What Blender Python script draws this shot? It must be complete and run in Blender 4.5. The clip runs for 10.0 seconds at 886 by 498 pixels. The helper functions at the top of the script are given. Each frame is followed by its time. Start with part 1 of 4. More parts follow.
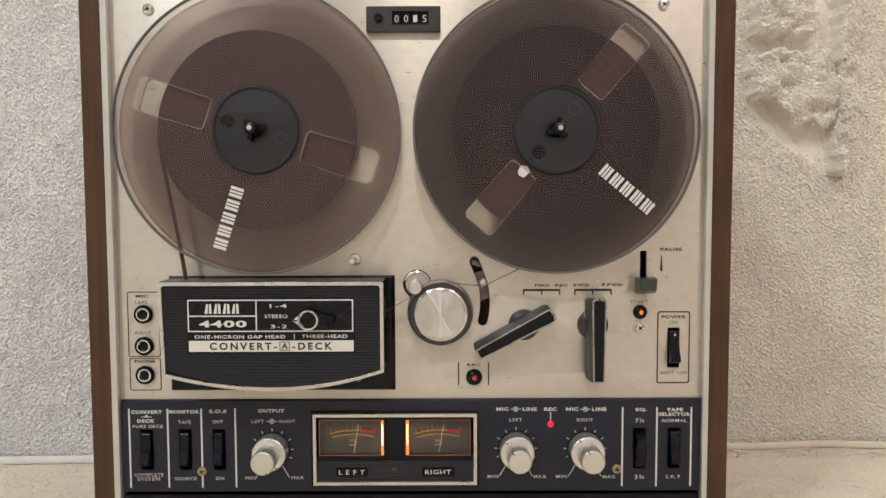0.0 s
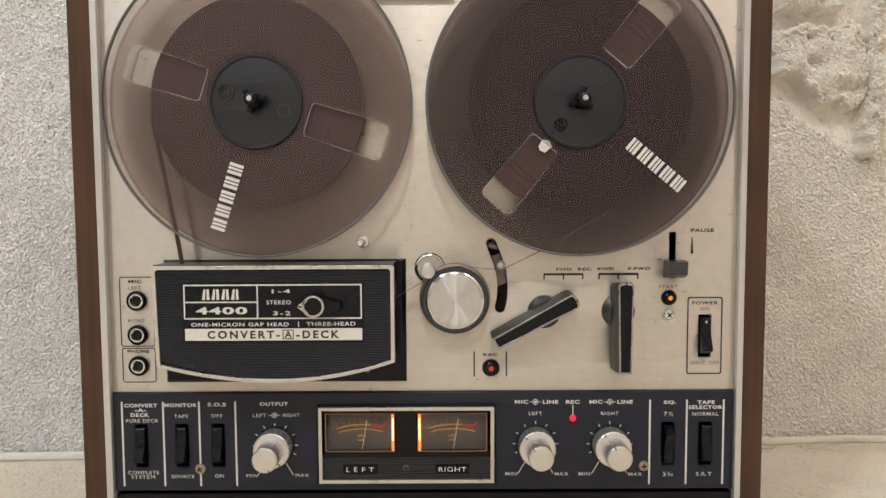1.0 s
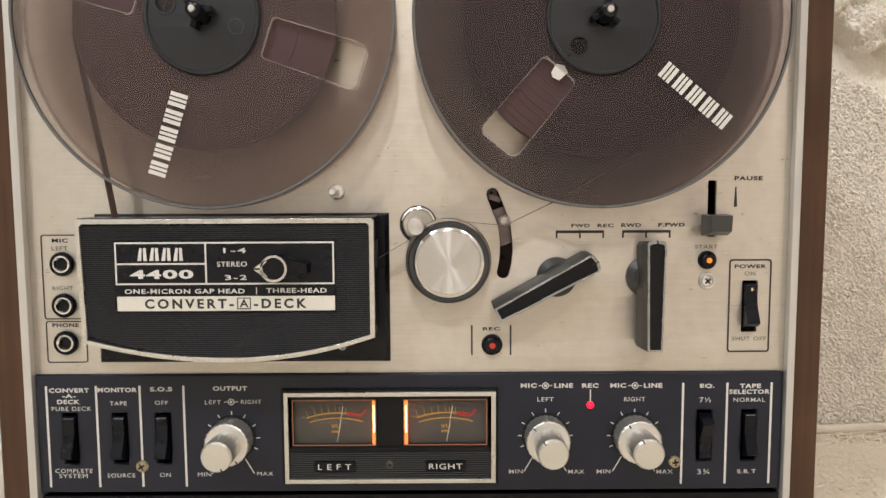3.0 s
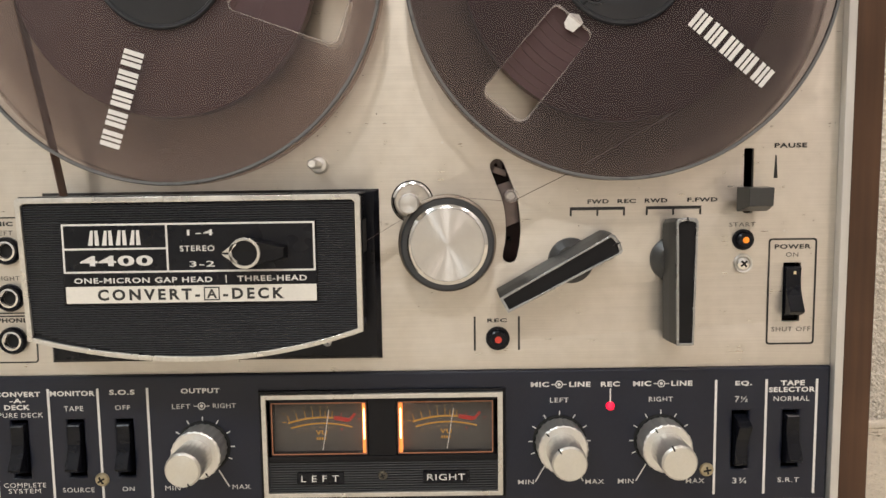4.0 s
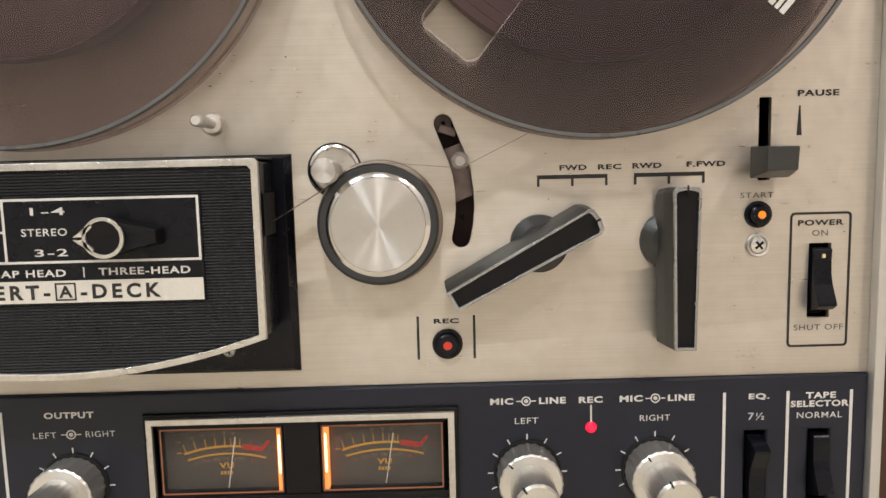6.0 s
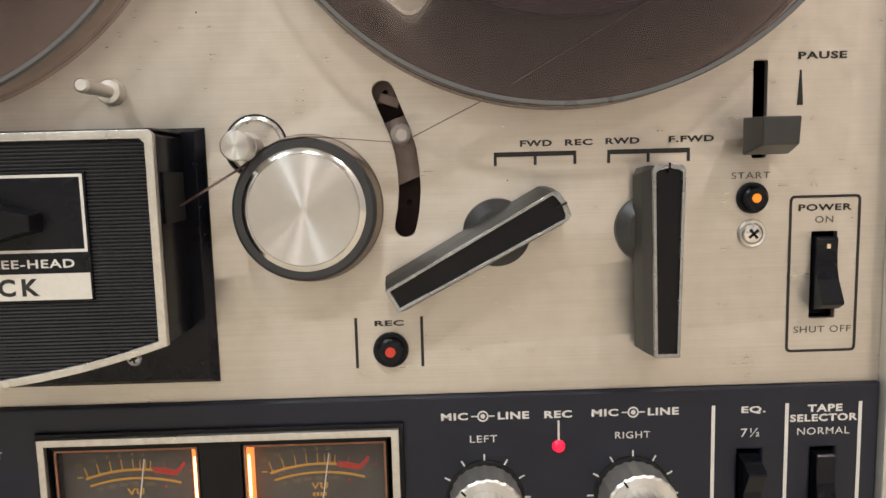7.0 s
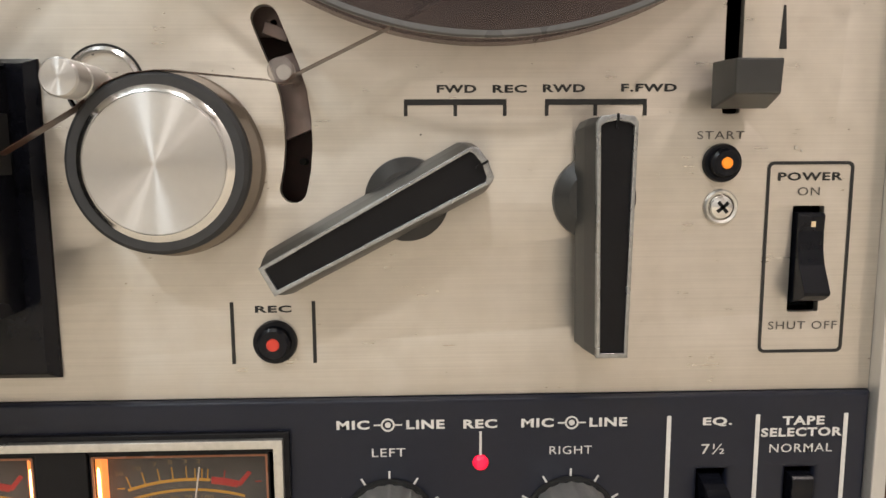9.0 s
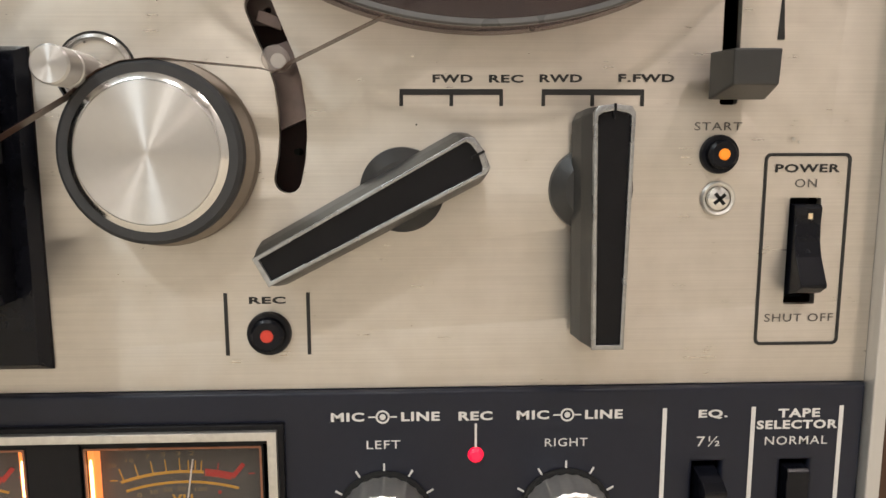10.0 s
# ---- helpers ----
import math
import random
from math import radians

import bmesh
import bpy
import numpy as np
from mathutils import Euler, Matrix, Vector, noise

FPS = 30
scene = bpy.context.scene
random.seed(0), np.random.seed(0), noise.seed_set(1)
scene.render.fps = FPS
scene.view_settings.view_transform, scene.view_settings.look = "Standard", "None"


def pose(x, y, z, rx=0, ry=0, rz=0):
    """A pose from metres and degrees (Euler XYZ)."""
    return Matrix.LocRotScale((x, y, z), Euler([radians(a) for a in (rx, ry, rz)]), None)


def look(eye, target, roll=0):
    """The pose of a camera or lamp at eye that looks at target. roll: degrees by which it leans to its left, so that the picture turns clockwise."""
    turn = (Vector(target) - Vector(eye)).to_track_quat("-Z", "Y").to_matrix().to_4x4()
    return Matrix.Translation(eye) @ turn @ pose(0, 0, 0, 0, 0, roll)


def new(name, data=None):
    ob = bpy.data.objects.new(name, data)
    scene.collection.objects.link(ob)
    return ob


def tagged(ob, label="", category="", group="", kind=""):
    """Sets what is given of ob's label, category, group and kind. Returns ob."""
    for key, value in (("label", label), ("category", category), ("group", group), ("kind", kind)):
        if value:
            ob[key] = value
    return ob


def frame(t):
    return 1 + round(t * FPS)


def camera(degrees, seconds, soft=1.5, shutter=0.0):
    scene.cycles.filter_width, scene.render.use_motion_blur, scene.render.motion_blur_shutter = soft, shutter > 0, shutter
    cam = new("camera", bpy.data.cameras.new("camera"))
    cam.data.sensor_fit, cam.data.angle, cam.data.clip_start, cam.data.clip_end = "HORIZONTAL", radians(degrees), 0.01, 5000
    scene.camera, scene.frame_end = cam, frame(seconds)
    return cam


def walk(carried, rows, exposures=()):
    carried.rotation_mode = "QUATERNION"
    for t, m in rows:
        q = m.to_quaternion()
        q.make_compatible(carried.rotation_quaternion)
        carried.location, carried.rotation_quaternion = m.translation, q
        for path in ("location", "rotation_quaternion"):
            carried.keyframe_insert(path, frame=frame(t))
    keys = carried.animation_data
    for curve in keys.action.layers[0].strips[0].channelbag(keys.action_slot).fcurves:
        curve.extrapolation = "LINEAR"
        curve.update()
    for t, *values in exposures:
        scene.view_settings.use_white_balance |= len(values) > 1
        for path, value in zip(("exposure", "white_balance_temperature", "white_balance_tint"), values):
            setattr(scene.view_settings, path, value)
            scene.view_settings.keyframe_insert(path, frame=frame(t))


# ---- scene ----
cam = camera(65.0, 10.0)
PATH = [
    (0, (0.0, -0.449, 0.25), (-0.002, 1.547, 0.133), -0.2),
    (0.5, (-0.002, -0.434, 0.245), (-0.008, 1.562, 0.117), -0.3),
    (1, (-0.008, -0.419, 0.24), (-0.014, 1.577, 0.109), -0.3),
    (1.5, (-0.007, -0.401, 0.237), (-0.009, 1.594, 0.092), -0.2),
    (2, (-0.007, -0.382, 0.231), (-0.003, 1.612, 0.074), -0.1),
    (3.5, (-0.005, -0.327, 0.213), (-0.002, 1.666, 0.035), -0.5),
    (4, (-0.004, -0.304, 0.209), (-0.005, 1.687, 0.019), -0.8),
    (4.5, (-0.001, -0.283, 0.206), (-0.003, 1.707, 0.006), -0.9),
    (5, (0.005, -0.269, 0.206), (0.006, 1.721, 0.004), -1.1),
    (6.5, (0.024, -0.221, 0.195), (0.049, 1.766, -0.03), -1.5),
    (7, (0.033, -0.204, 0.193), (0.062, 1.783, -0.034), -1.5),
    (7.5, (0.04, -0.188, 0.192), (0.079, 1.798, -0.045), -1.1),
    (8, (0.046, -0.177, 0.19), (0.088, 1.808, -0.053), -0.8),
    (8.5, (0.051, -0.168, 0.187), (0.111, 1.815, -0.066), -0.6),
    (9, (0.055, -0.166, 0.184), (0.12, 1.816, -0.077), -0.3),
    (9.5, (0.057, -0.165, 0.184), (0.13, 1.815, -0.086), -0.2),
    (10, (0.055, -0.165, 0.183), (0.133, 1.814, -0.093), -0.1),
]
walk(cam, [(t, look(eye, target, roll)) for t, eye, target, roll in PATH], [(0.0, -0.68), (2.0, -0.56), (3.5, -0.44), (6.0, -0.48), (10.0, -0.52)])
# ceiling lamps: x, y, watts, width, colour
LAMPS = [(-0.05, -1.75, 32, 0.28, (1.0, 0.955, 0.915)), (1.30, -1.45, 27, 0.26, (1.0, 0.865, 0.815)), (-1.35, -1.60, 45, 0.30, (0.89, 0.96, 1.0))]

# ---- light ----
U = 0.000971          # metres in one unit of the plan (the plan is drawn in near-millimetres)
FLOOR = 0.004         # height of the carpet

world = bpy.data.worlds.new("world")
world.use_nodes = True
world.node_tree.nodes["Background"].inputs[0].default_value = (0.8, 0.78, 0.75, 1)
world.node_tree.nodes["Background"].inputs[1].default_value = 0.05
scene.world = world


# ---- materials ----
def material(name, color, rough=0.5, metal=0.0, vary=0.06, scale=200.0, bump=0.0, bump_scale=600.0,
             stretch=(1, 1, 1), aniso=0.0, tangent="", emit=0.0, coat=0.0, spec=0.5, wear=0.0):
    m = bpy.data.materials.new(name)
    m.use_nodes = True
    n, l = m.node_tree.nodes, m.node_tree.links
    b = n["Principled BSDF"]
    b.inputs["Roughness"].default_value = rough
    b.inputs["Metallic"].default_value = metal
    b.inputs["Specular IOR Level"].default_value = spec
    b.inputs["Coat Weight"].default_value = coat
    b.inputs["Coat Roughness"].default_value = 0.15
    co = n.new("ShaderNodeTexCoord")
    mp = n.new("ShaderNodeMapping")
    mp.inputs["Scale"].default_value = stretch
    l.new(co.outputs["Object"], mp.inputs[0])
    t1 = n.new("ShaderNodeTexNoise")
    t1.inputs["Scale"].default_value = scale
    t1.inputs["Detail"].default_value = 6
    l.new(mp.outputs[0], t1.inputs["Vector"])
    t2 = n.new("ShaderNodeTexNoise")
    t2.inputs["Scale"].default_value = scale * 0.07
    t2.inputs["Detail"].default_value = 3
    l.new(co.outputs["Object"], t2.inputs["Vector"])
    add = n.new("ShaderNodeMath")
    add.operation = "ADD"
    l.new(t1.outputs[0], add.inputs[0])
    l.new(t2.outputs[0], add.inputs[1])
    mr = n.new("ShaderNodeMapRange")
    mr.inputs["From Min"].default_value, mr.inputs["From Max"].default_value = 0.6, 1.4
    mr.inputs["To Min"].default_value, mr.inputs["To Max"].default_value = 1 - vary, 1 + vary
    l.new(add.outputs[0], mr.inputs["Value"])
    mul = n.new("ShaderNodeVectorMath")
    mul.operation = "SCALE"
    mul.inputs[0].default_value = color
    l.new(mr.outputs[0], mul.inputs["Scale"])
    l.new(mul.outputs[0], b.inputs["Base Color"])
    rr = n.new("ShaderNodeMapRange")
    rr.inputs["From Min"].default_value, rr.inputs["From Max"].default_value = 0.3, 0.7
    rr.inputs["To Min"].default_value, rr.inputs["To Max"].default_value = max(0.02, rough - 0.05 - wear), min(1, rough + 0.05 + wear)
    l.new(t2.outputs[0], rr.inputs["Value"])
    l.new(rr.outputs[0], b.inputs["Roughness"])
    if bump:
        t3 = n.new("ShaderNodeTexNoise")
        t3.inputs["Scale"].default_value = bump_scale
        t3.inputs["Detail"].default_value = 4
        l.new(mp.outputs[0], t3.inputs["Vector"])
        bu = n.new("ShaderNodeBump")
        bu.inputs["Strength"].default_value = 1.0
        bu.inputs["Distance"].default_value = bump
        l.new(t3.outputs[0], bu.inputs["Height"])
        l.new(bu.outputs[0], b.inputs["Normal"])
    if aniso:
        b.inputs["Anisotropic"].default_value = aniso
        if tangent == "along":
            tg = n.new("ShaderNodeCombineXYZ")
            tg.inputs[2].default_value = 1
        else:
            tg = n.new("ShaderNodeTangent")
            tg.direction_type = "RADIAL"
            tg.axis = tangent
            b.inputs["Anisotropic Rotation"].default_value = 0.25
        l.new(tg.outputs[0], b.inputs["Tangent"])
    if emit:
        b.inputs["Emission Color"].default_value = (*color, 1)
        b.inputs["Emission Strength"].default_value = emit
    return m


def smoked(name, tint, haze, color, rough=0.12):
    """Tinted clear plastic: light passes straight through, with a thin grey body and a glossy skin."""
    m = bpy.data.materials.new(name)
    m.use_nodes = True
    n, l = m.node_tree.nodes, m.node_tree.links
    b = n["Principled BSDF"]
    b.inputs["Base Color"].default_value = (*color, 1)
    b.inputs["Roughness"].default_value = rough
    tr = n.new("ShaderNodeBsdfTransparent")
    tr.inputs[0].default_value = (*tint, 1)
    mx = n.new("ShaderNodeMixShader")
    mx.inputs[0].default_value = haze
    l.new(tr.outputs[0], mx.inputs[1])
    l.new(b.outputs[0], mx.inputs[2])
    l.new(mx.outputs[0], n["Material Output"].inputs[0])
    return m


GOLD = material("brushed_champagne_metal", (0.597, 0.551, 0.488), 0.38, 0.74, 0.10, 2200, 0.000014, 2600, (0.009, 1, 1), 0.85, "along", wear=0.04)


def brushed(m, amount):
    """Lets long fine scratches vary the gloss of a brushed plate."""
    n, l = m.node_tree.nodes, m.node_tree.links
    b = n["Principled BSDF"]
    old = b.inputs["Roughness"].links[0].from_socket
    co = n.new("ShaderNodeTexCoord")
    mp = n.new("ShaderNodeMapping")
    mp.inputs["Scale"].default_value = (0.03, 1, 1)
    l.new(co.outputs["Object"], mp.inputs[0])
    t = n.new("ShaderNodeTexNoise")
    t.inputs["Scale"].default_value = 1500
    t.inputs["Detail"].default_value = 3
    l.new(mp.outputs[0], t.inputs["Vector"])
    mr = n.new("ShaderNodeMapRange")
    mr.inputs["From Min"].default_value, mr.inputs["From Max"].default_value = 0.3, 0.7
    mr.inputs["To Min"].default_value, mr.inputs["To Max"].default_value = -amount, amount
    l.new(t.outputs[0], mr.inputs["Value"])
    add = n.new("ShaderNodeMath")
    add.operation = "ADD"
    l.new(old, add.inputs[0])
    l.new(mr.outputs[0], add.inputs[1])
    l.new(add.outputs[0], b.inputs["Roughness"])


brushed(GOLD, 0.06)
PANEL = material("dark_painted_metal", (0.0115, 0.0138, 0.0245), 0.34, 0.0, 0.10, 500, 0.000008, 3000, spec=0.34)
BLACK = material("black_plastic", (0.0065, 0.0065, 0.008), 0.36, 0.0, 0.15, 400, 0.00001, 4000, spec=0.2)
GLOSS = material("glossy_black_plastic", (0.0050, 0.0055, 0.0085), 0.24, 0.0, 0.1, 300, spec=0.22)
GREY = material("dark_grey_plastic", (0.036, 0.036, 0.035), 0.34, 0.0, 0.12, 500, 0.00001, 5000, spec=0.5)
VOID = material("dark_inside", (0.006, 0.006, 0.006), 0.9)
# lighter than the black backing: light on the ribs is put into their colour
RIB = material("lit_black_rib_plastic", (0.042, 0.043, 0.048), 0.38, 0.0, 0.12, 300)
RUBBER = material("black_rubber", (0.030, 0.031, 0.033), 0.6, 0.0, 0.12, 500)
SILVER = material("worn_bright_metal", (0.62, 0.60, 0.56), 0.34, 0.85, 0.16, 700, 0.00003, 2500, wear=0.1)
CHROME = material("chrome", (0.72, 0.71, 0.69), 0.14, 1.0, 0.05, 500)
EDGE = material("worn_chrome_edge", (0.36, 0.37, 0.38), 0.28, 0.95, 0.3, 900, 0.00003, 2500, wear=0.1)
ALU = material("turned_aluminium", (0.63, 0.615, 0.60), 0.36, 1.0, 0.03, 500, 0, 600, (1, 1, 1), 0.93, "Y")
KNOB = material("polished_aluminium", (0.74, 0.725, 0.695), 0.33, 0.88, 0.06, 800)
KNOBTOP = material("satin_aluminium", (0.68, 0.665, 0.62), 0.36, 0.9, 0.05, 900, 0, 600, (1, 1, 1), 0.7, "Y")
DULL = material("dull_dark_screw", (0.10, 0.09, 0.07), 0.45, 0.8, 0.2, 900)
BRASS = material("aged_brass_screw", (0.42, 0.36, 0.24), 0.35, 0.9, 0.2, 900)
STRIP = material("satin_trim_metal", (0.60, 0.585, 0.56), 0.45, 0.6, 0.08, 500, 0, 600, (1, 1, 0.05))
WHITE = material("white_print", (0.66, 0.645, 0.62), 0.6, 0.0, 0.10, 900)
CREAM = material("cream_label", (0.68, 0.655, 0.60), 0.55, 0.0, 0.06, 900)
# satin metal, its colour darkened to hold the brown shadow under the roller
COLLAR = material("shaded_satin_collar", (0.24, 0.20, 0.16), 0.5, 0.5, 0.08, 500)
WINDOW = material("pale_amber_window", (0.72, 0.56, 0.34), 0.4, emit=0.08)
# amber colour and faint emission stand in for lamp glow on the meter rims
LITRIM = material("amber_glow_plastic", (0.30, 0.12, 0.06), 0.3, emit=0.04)
BULB = material("lit_bulb", (1.0, 0.60, 0.28), 0.4, emit=7.0)
INK = material("black_print", (0.012, 0.012, 0.012), 0.5)
GREYINK = material("thin_grey_print", (0.10, 0.09, 0.08), 0.5)
REDDOT = material("red_dot", (0.62, 0.05, 0.03), 0.4)
# emission added to the dot to brighten its orange
ORANGE = material("glowing_orange_dot", (0.95, 0.28, 0.02), 0.4, emit=0.35)
LED = material("lit_red_lamp", (1.0, 0.01, 0.05), 0.3, emit=1.3)
AMBER = material("lit_amber_lamp", (1.0, 0.29, 0.065), 0.4, emit=2.2)
DIAL = material("dark_meter_dial", (0.125, 0.115, 0.105), 0.6, 0.0, 0.15, 300)
# dial print gets its own emission in place of lamplight on the scale
DIALAMBER = material("glowing_amber_print", (0.66, 0.34, 0.05), 0.5, emit=0.3)
DIALRED = material("glowing_red_print", (0.55, 0.04, 0.03), 0.5, emit=0.2)
DIALGREY = material("faint_print", (0.46, 0.33, 0.17), 0.6)
NEEDLE = material("white_needle", (0.95, 0.92, 0.86), 0.4)
TAPE = material("brown_magnetic_tape", (0.085, 0.045, 0.03), 0.30, 0.0, 0.1, 500)
PACK = material("wound_tape", (0.054, 0.025, 0.027), 0.42, 0.0, 0.08, 60, 0, 600)
WOUND = material("wound_tape_edge", (0.066, 0.037, 0.033), 0.4, 0.0, 0.08, 60)
HUB = material("dark_hub_plastic", (0.013, 0.014, 0.018), 0.35, 0.0, 0.1, 500)
RIM = material("grey_rim_plastic", (0.11, 0.11, 0.11), 0.3, 0.0, 0.08, 500)
# flange haze is raised to stand in for room light reflected by the plastic
SMOKE = smoked("smoked_clear_plastic", (0.895, 0.860, 0.843), 0.13, (0.20, 0.172, 0.176), 0.3)
SMOKE_DARK = smoked("dark_smoked_plastic", (0.773, 0.746, 0.742), 0.125, (0.158, 0.138, 0.145), 0.3)
GLASS = smoked("meter_glass", (0.93, 0.92, 0.91), 0.09, (0.12, 0.12, 0.12), 0.05)
CLEAR = smoked("clear_plastic", (0.9, 0.88, 0.86), 0.25, (0.6, 0.55, 0.52), 0.08)
# red tint puts the pinkish reflections inside the slot into the colour
INSIDE = material("reddish_dark_inside", (0.035, 0.011, 0.010), 0.6, 0.0, 0.5, 300)
MECH = material("dull_mechanism_metal", (0.24, 0.19, 0.18), 0.5, 0.6, 0.4, 150)
PLASTER = material("plain_plaster", (0.56, 0.545, 0.525), 0.9, 0.0, 0.03, 20, 0.0005, 150)


def wood():
    m = material("walnut_veneer", (0.072, 0.0365, 0.0205), 0.5, 0.0, 0.38, 260, 0.00006, 700, (1, 1, 0.04), spec=0.25)
    return m


WOOD = wood()


def terry(name, color, scale):
    m = material(name, color, 0.95, 0.0, 0.10, scale, 0.0012, scale, (1, 1, 1))
    m.node_tree.nodes["Principled BSDF"].inputs["Sheen Weight"].default_value = 0.3
    return m


TOWEL_WHITE = terry("white_terry_cloth", (0.92, 0.91, 0.90), 420)
TOWEL_CREAM = terry("cream_terry_cloth", (0.865, 0.805, 0.71), 420)
CARPET = terry("beige_carpet", (0.86, 0.77, 0.625), 300)
HEM = material("cream_hem", (0.82, 0.75, 0.64), 0.85, 0.0, 0.08, 400, 0.0006, 1100)
HEM_WHITE = material("white_hem", (0.90, 0.88, 0.86), 0.85, 0.0, 0.08, 400, 0.0008, 900)


# ---- helpers for shapes; plan units, x right, z up, y into the deck ----
def part(name, me, mat, parent=None, label=""):
    if isinstance(me, bmesh.types.BMesh):
        bm, me = me, bpy.data.meshes.new(name)
        bm.to_mesh(me)
        bm.free()
    me.materials.clear()
    me.materials.append(mat)
    ob = new(name, me)
    ob.parent = parent
    if label:
        tagged(ob, label)
    return ob


def thing(name, label, category, at=(0, 0, 0), group="", kind=""):
    ob = new(name)
    ob.location = at
    return tagged(ob, label, category, group, kind)


def finish(me, angle=35):
    me.polygons.foreach_set("use_smooth", [True] * len(me.polygons))
    me.set_sharp_from_angle(angle=radians(angle))
    me.update()
    return me


def mapped(me, fn):
    a = np.empty(len(me.vertices) * 3)
    me.vertices.foreach_get("co", a)
    a = a.reshape(-1, 3)
    me.vertices.foreach_set("co", np.asarray(fn(a)).ravel())
    me.update()
    return me


def from_curve(cu):
    ob = bpy.data.objects.new("shape", cu)
    scene.collection.objects.link(ob)
    me = bpy.data.meshes.new_from_object(ob.evaluated_get(bpy.context.evaluated_depsgraph_get()))
    bpy.data.objects.remove(ob)
    bpy.data.curves.remove(cu)
    return me


def plate(loops, front, back, bevel=0.0):
    """A flat shape cut from loops of (x, z), the later ones holes, from y = front to y = back."""
    cu = bpy.data.curves.new("shape", "CURVE")
    cu.dimensions, cu.fill_mode = "2D", "BOTH"
    cu.extrude = max(0.0, (back - front) / 2 - bevel)
    cu.bevel_depth, cu.bevel_resolution = bevel, 2
    cu.offset = -bevel
    for loop in loops:
        s = cu.splines.new("POLY")
        s.points.add(len(loop) - 1)
        for p, (x, z) in zip(s.points, loop):
            p.co = (x, z, 0, 1)
        s.use_cyclic_u = True
    me = from_curve(cu)
    bm = bmesh.new()
    bm.from_mesh(me)
    bmesh.ops.remove_doubles(bm, verts=bm.verts, dist=1e-4)
    bm.to_mesh(me)
    bm.free()
    mid = (front + back) / 2
    mapped(me, lambda a: np.stack([a[:, 0], mid - a[:, 2], a[:, 1]], 1) * U)
    return finish(me)


def rect(x0, x1, z0, z1, r=0.0, n=5):
    if not r:
        return [(x0, z0), (x1, z0), (x1, z1), (x0, z1)]
    out = []
    for cx, cz, a in ((x1 - r, z0 + r, -90), (x1 - r, z1 - r, 0), (x0 + r, z1 - r, 90), (x0 + r, z0 + r, 180)):
        out += [(cx + r * math.cos(radians(a + 90 * k / n)), cz + r * math.sin(radians(a + 90 * k / n))) for k in range(n + 1)]
    return out


def circle(cx, cz, r, n=48):
    return [(cx + r * math.cos(2 * math.pi * k / n), cz + r * math.sin(2 * math.pi * k / n)) for k in range(n)]


def turned(cx, cz, profile, n=64, flute=0, depth=0.0):
    """A turned shape about the y axis through (cx, cz), from (radius, y) pairs; closed where the radius is 0."""
    verts, faces, m = [], [], len(profile)
    for k in range(n):
        a = 2 * math.pi * k / n
        f = 1 - depth * (0.5 - 0.5 * math.cos(flute * a)) if flute else 1
        for r, y in profile:
            verts.append(((cx + r * f * math.cos(a)) * U, y * U, (cz + r * f * math.sin(a)) * U))
    for k in range(n):
        j = (k + 1) % n
        for i in range(m - 1):
            faces.append((k * m + i, j * m + i, j * m + i + 1, k * m + i + 1))
    me = bpy.data.meshes.new("turned")
    me.from_pydata(verts, [], faces)
    bm = bmesh.new()
    bm.from_mesh(me)
    bmesh.ops.remove_doubles(bm, verts=bm.verts, dist=1e-7)
    bmesh.ops.recalc_face_normals(bm, faces=bm.faces)
    bm.to_mesh(me)
    bm.free()
    return finish(me, 30)


def centred(ob, cx, cz):
    """Moves the origin of a turned part to its axis, for turned grain."""
    mapped(ob.data, lambda a: a - np.array((cx * U, 0, cz * U)))
    ob.location = (cx * U, 0, cz * U)
    return ob


def boxed(x0, x1, y0, y1, z0, z1, bevel=0.3):
    bm = bmesh.new()
    bmesh.ops.create_cube(bm, size=1)
    for v in bm.verts:
        v.co = ((x0 + x1) / 2 + v.co.x * (x1 - x0), (y0 + y1) / 2 + v.co.y * (y1 - y0), (z0 + z1) / 2 + v.co.z * (z1 - z0))
        v.co *= U
    if bevel:
        bmesh.ops.bevel(bm, geom=bm.edges[:], offset=bevel * U, segments=2, profile=0.6, affect="EDGES")
    return bm


def loft(sections, bevel=0.0):
    """A solid through sections, each a list of (x, y, z) in the same order."""
    bm = bmesh.new()
    rings = [[bm.verts.new(Vector(p) * U) for p in s] for s in sections]
    for a, b in zip(rings, rings[1:]):
        for i in range(len(a)):
            j = (i + 1) % len(a)
            bm.faces.new((a[i], a[j], b[j], b[i]))
    bm.faces.new(rings[0])
    bm.faces.new(rings[-1][::-1])
    bmesh.ops.recalc_face_normals(bm, faces=bm.faces)
    if bevel:
        bmesh.ops.bevel(bm, geom=[e for e in bm.edges if len(e.link_faces) == 2 and e.calc_face_angle(0) > 0.5], offset=bevel * U, segments=2, profile=0.6, affect="EDGES")
    return bm


def words(text, x0, x1, z0, z1, y, bold=0.0, space=1.12):
    """Lettering that fills the box."""
    cu = bpy.data.curves.new("lettering", "FONT")
    cu.body, cu.size, cu.offset = text, 1, bold
    cu.extrude, cu.space_character = 0.0, space
    cu.resolution_u = 3
    me = from_curve(cu)

    def fit_in(a):
        lo, hi = a.min(0), a.max(0)
        u = (a[:, 0] - lo[0]) / max(1e-6, hi[0] - lo[0])
        v = (a[:, 1] - lo[1]) / max(1e-6, hi[1] - lo[1])
        return np.stack([x0 + u * (x1 - x0), np.full(len(a), y), z0 + v * (z1 - z0)], 1) * U

    return mapped(me, fit_in)


def put(text, xc, zc, w, h, y, mat, parent, bold=0.0):
    return part("lettering", words(text, xc - w / 2, xc + w / 2, zc - h / 2, zc + h / 2, y, bold), mat, parent)


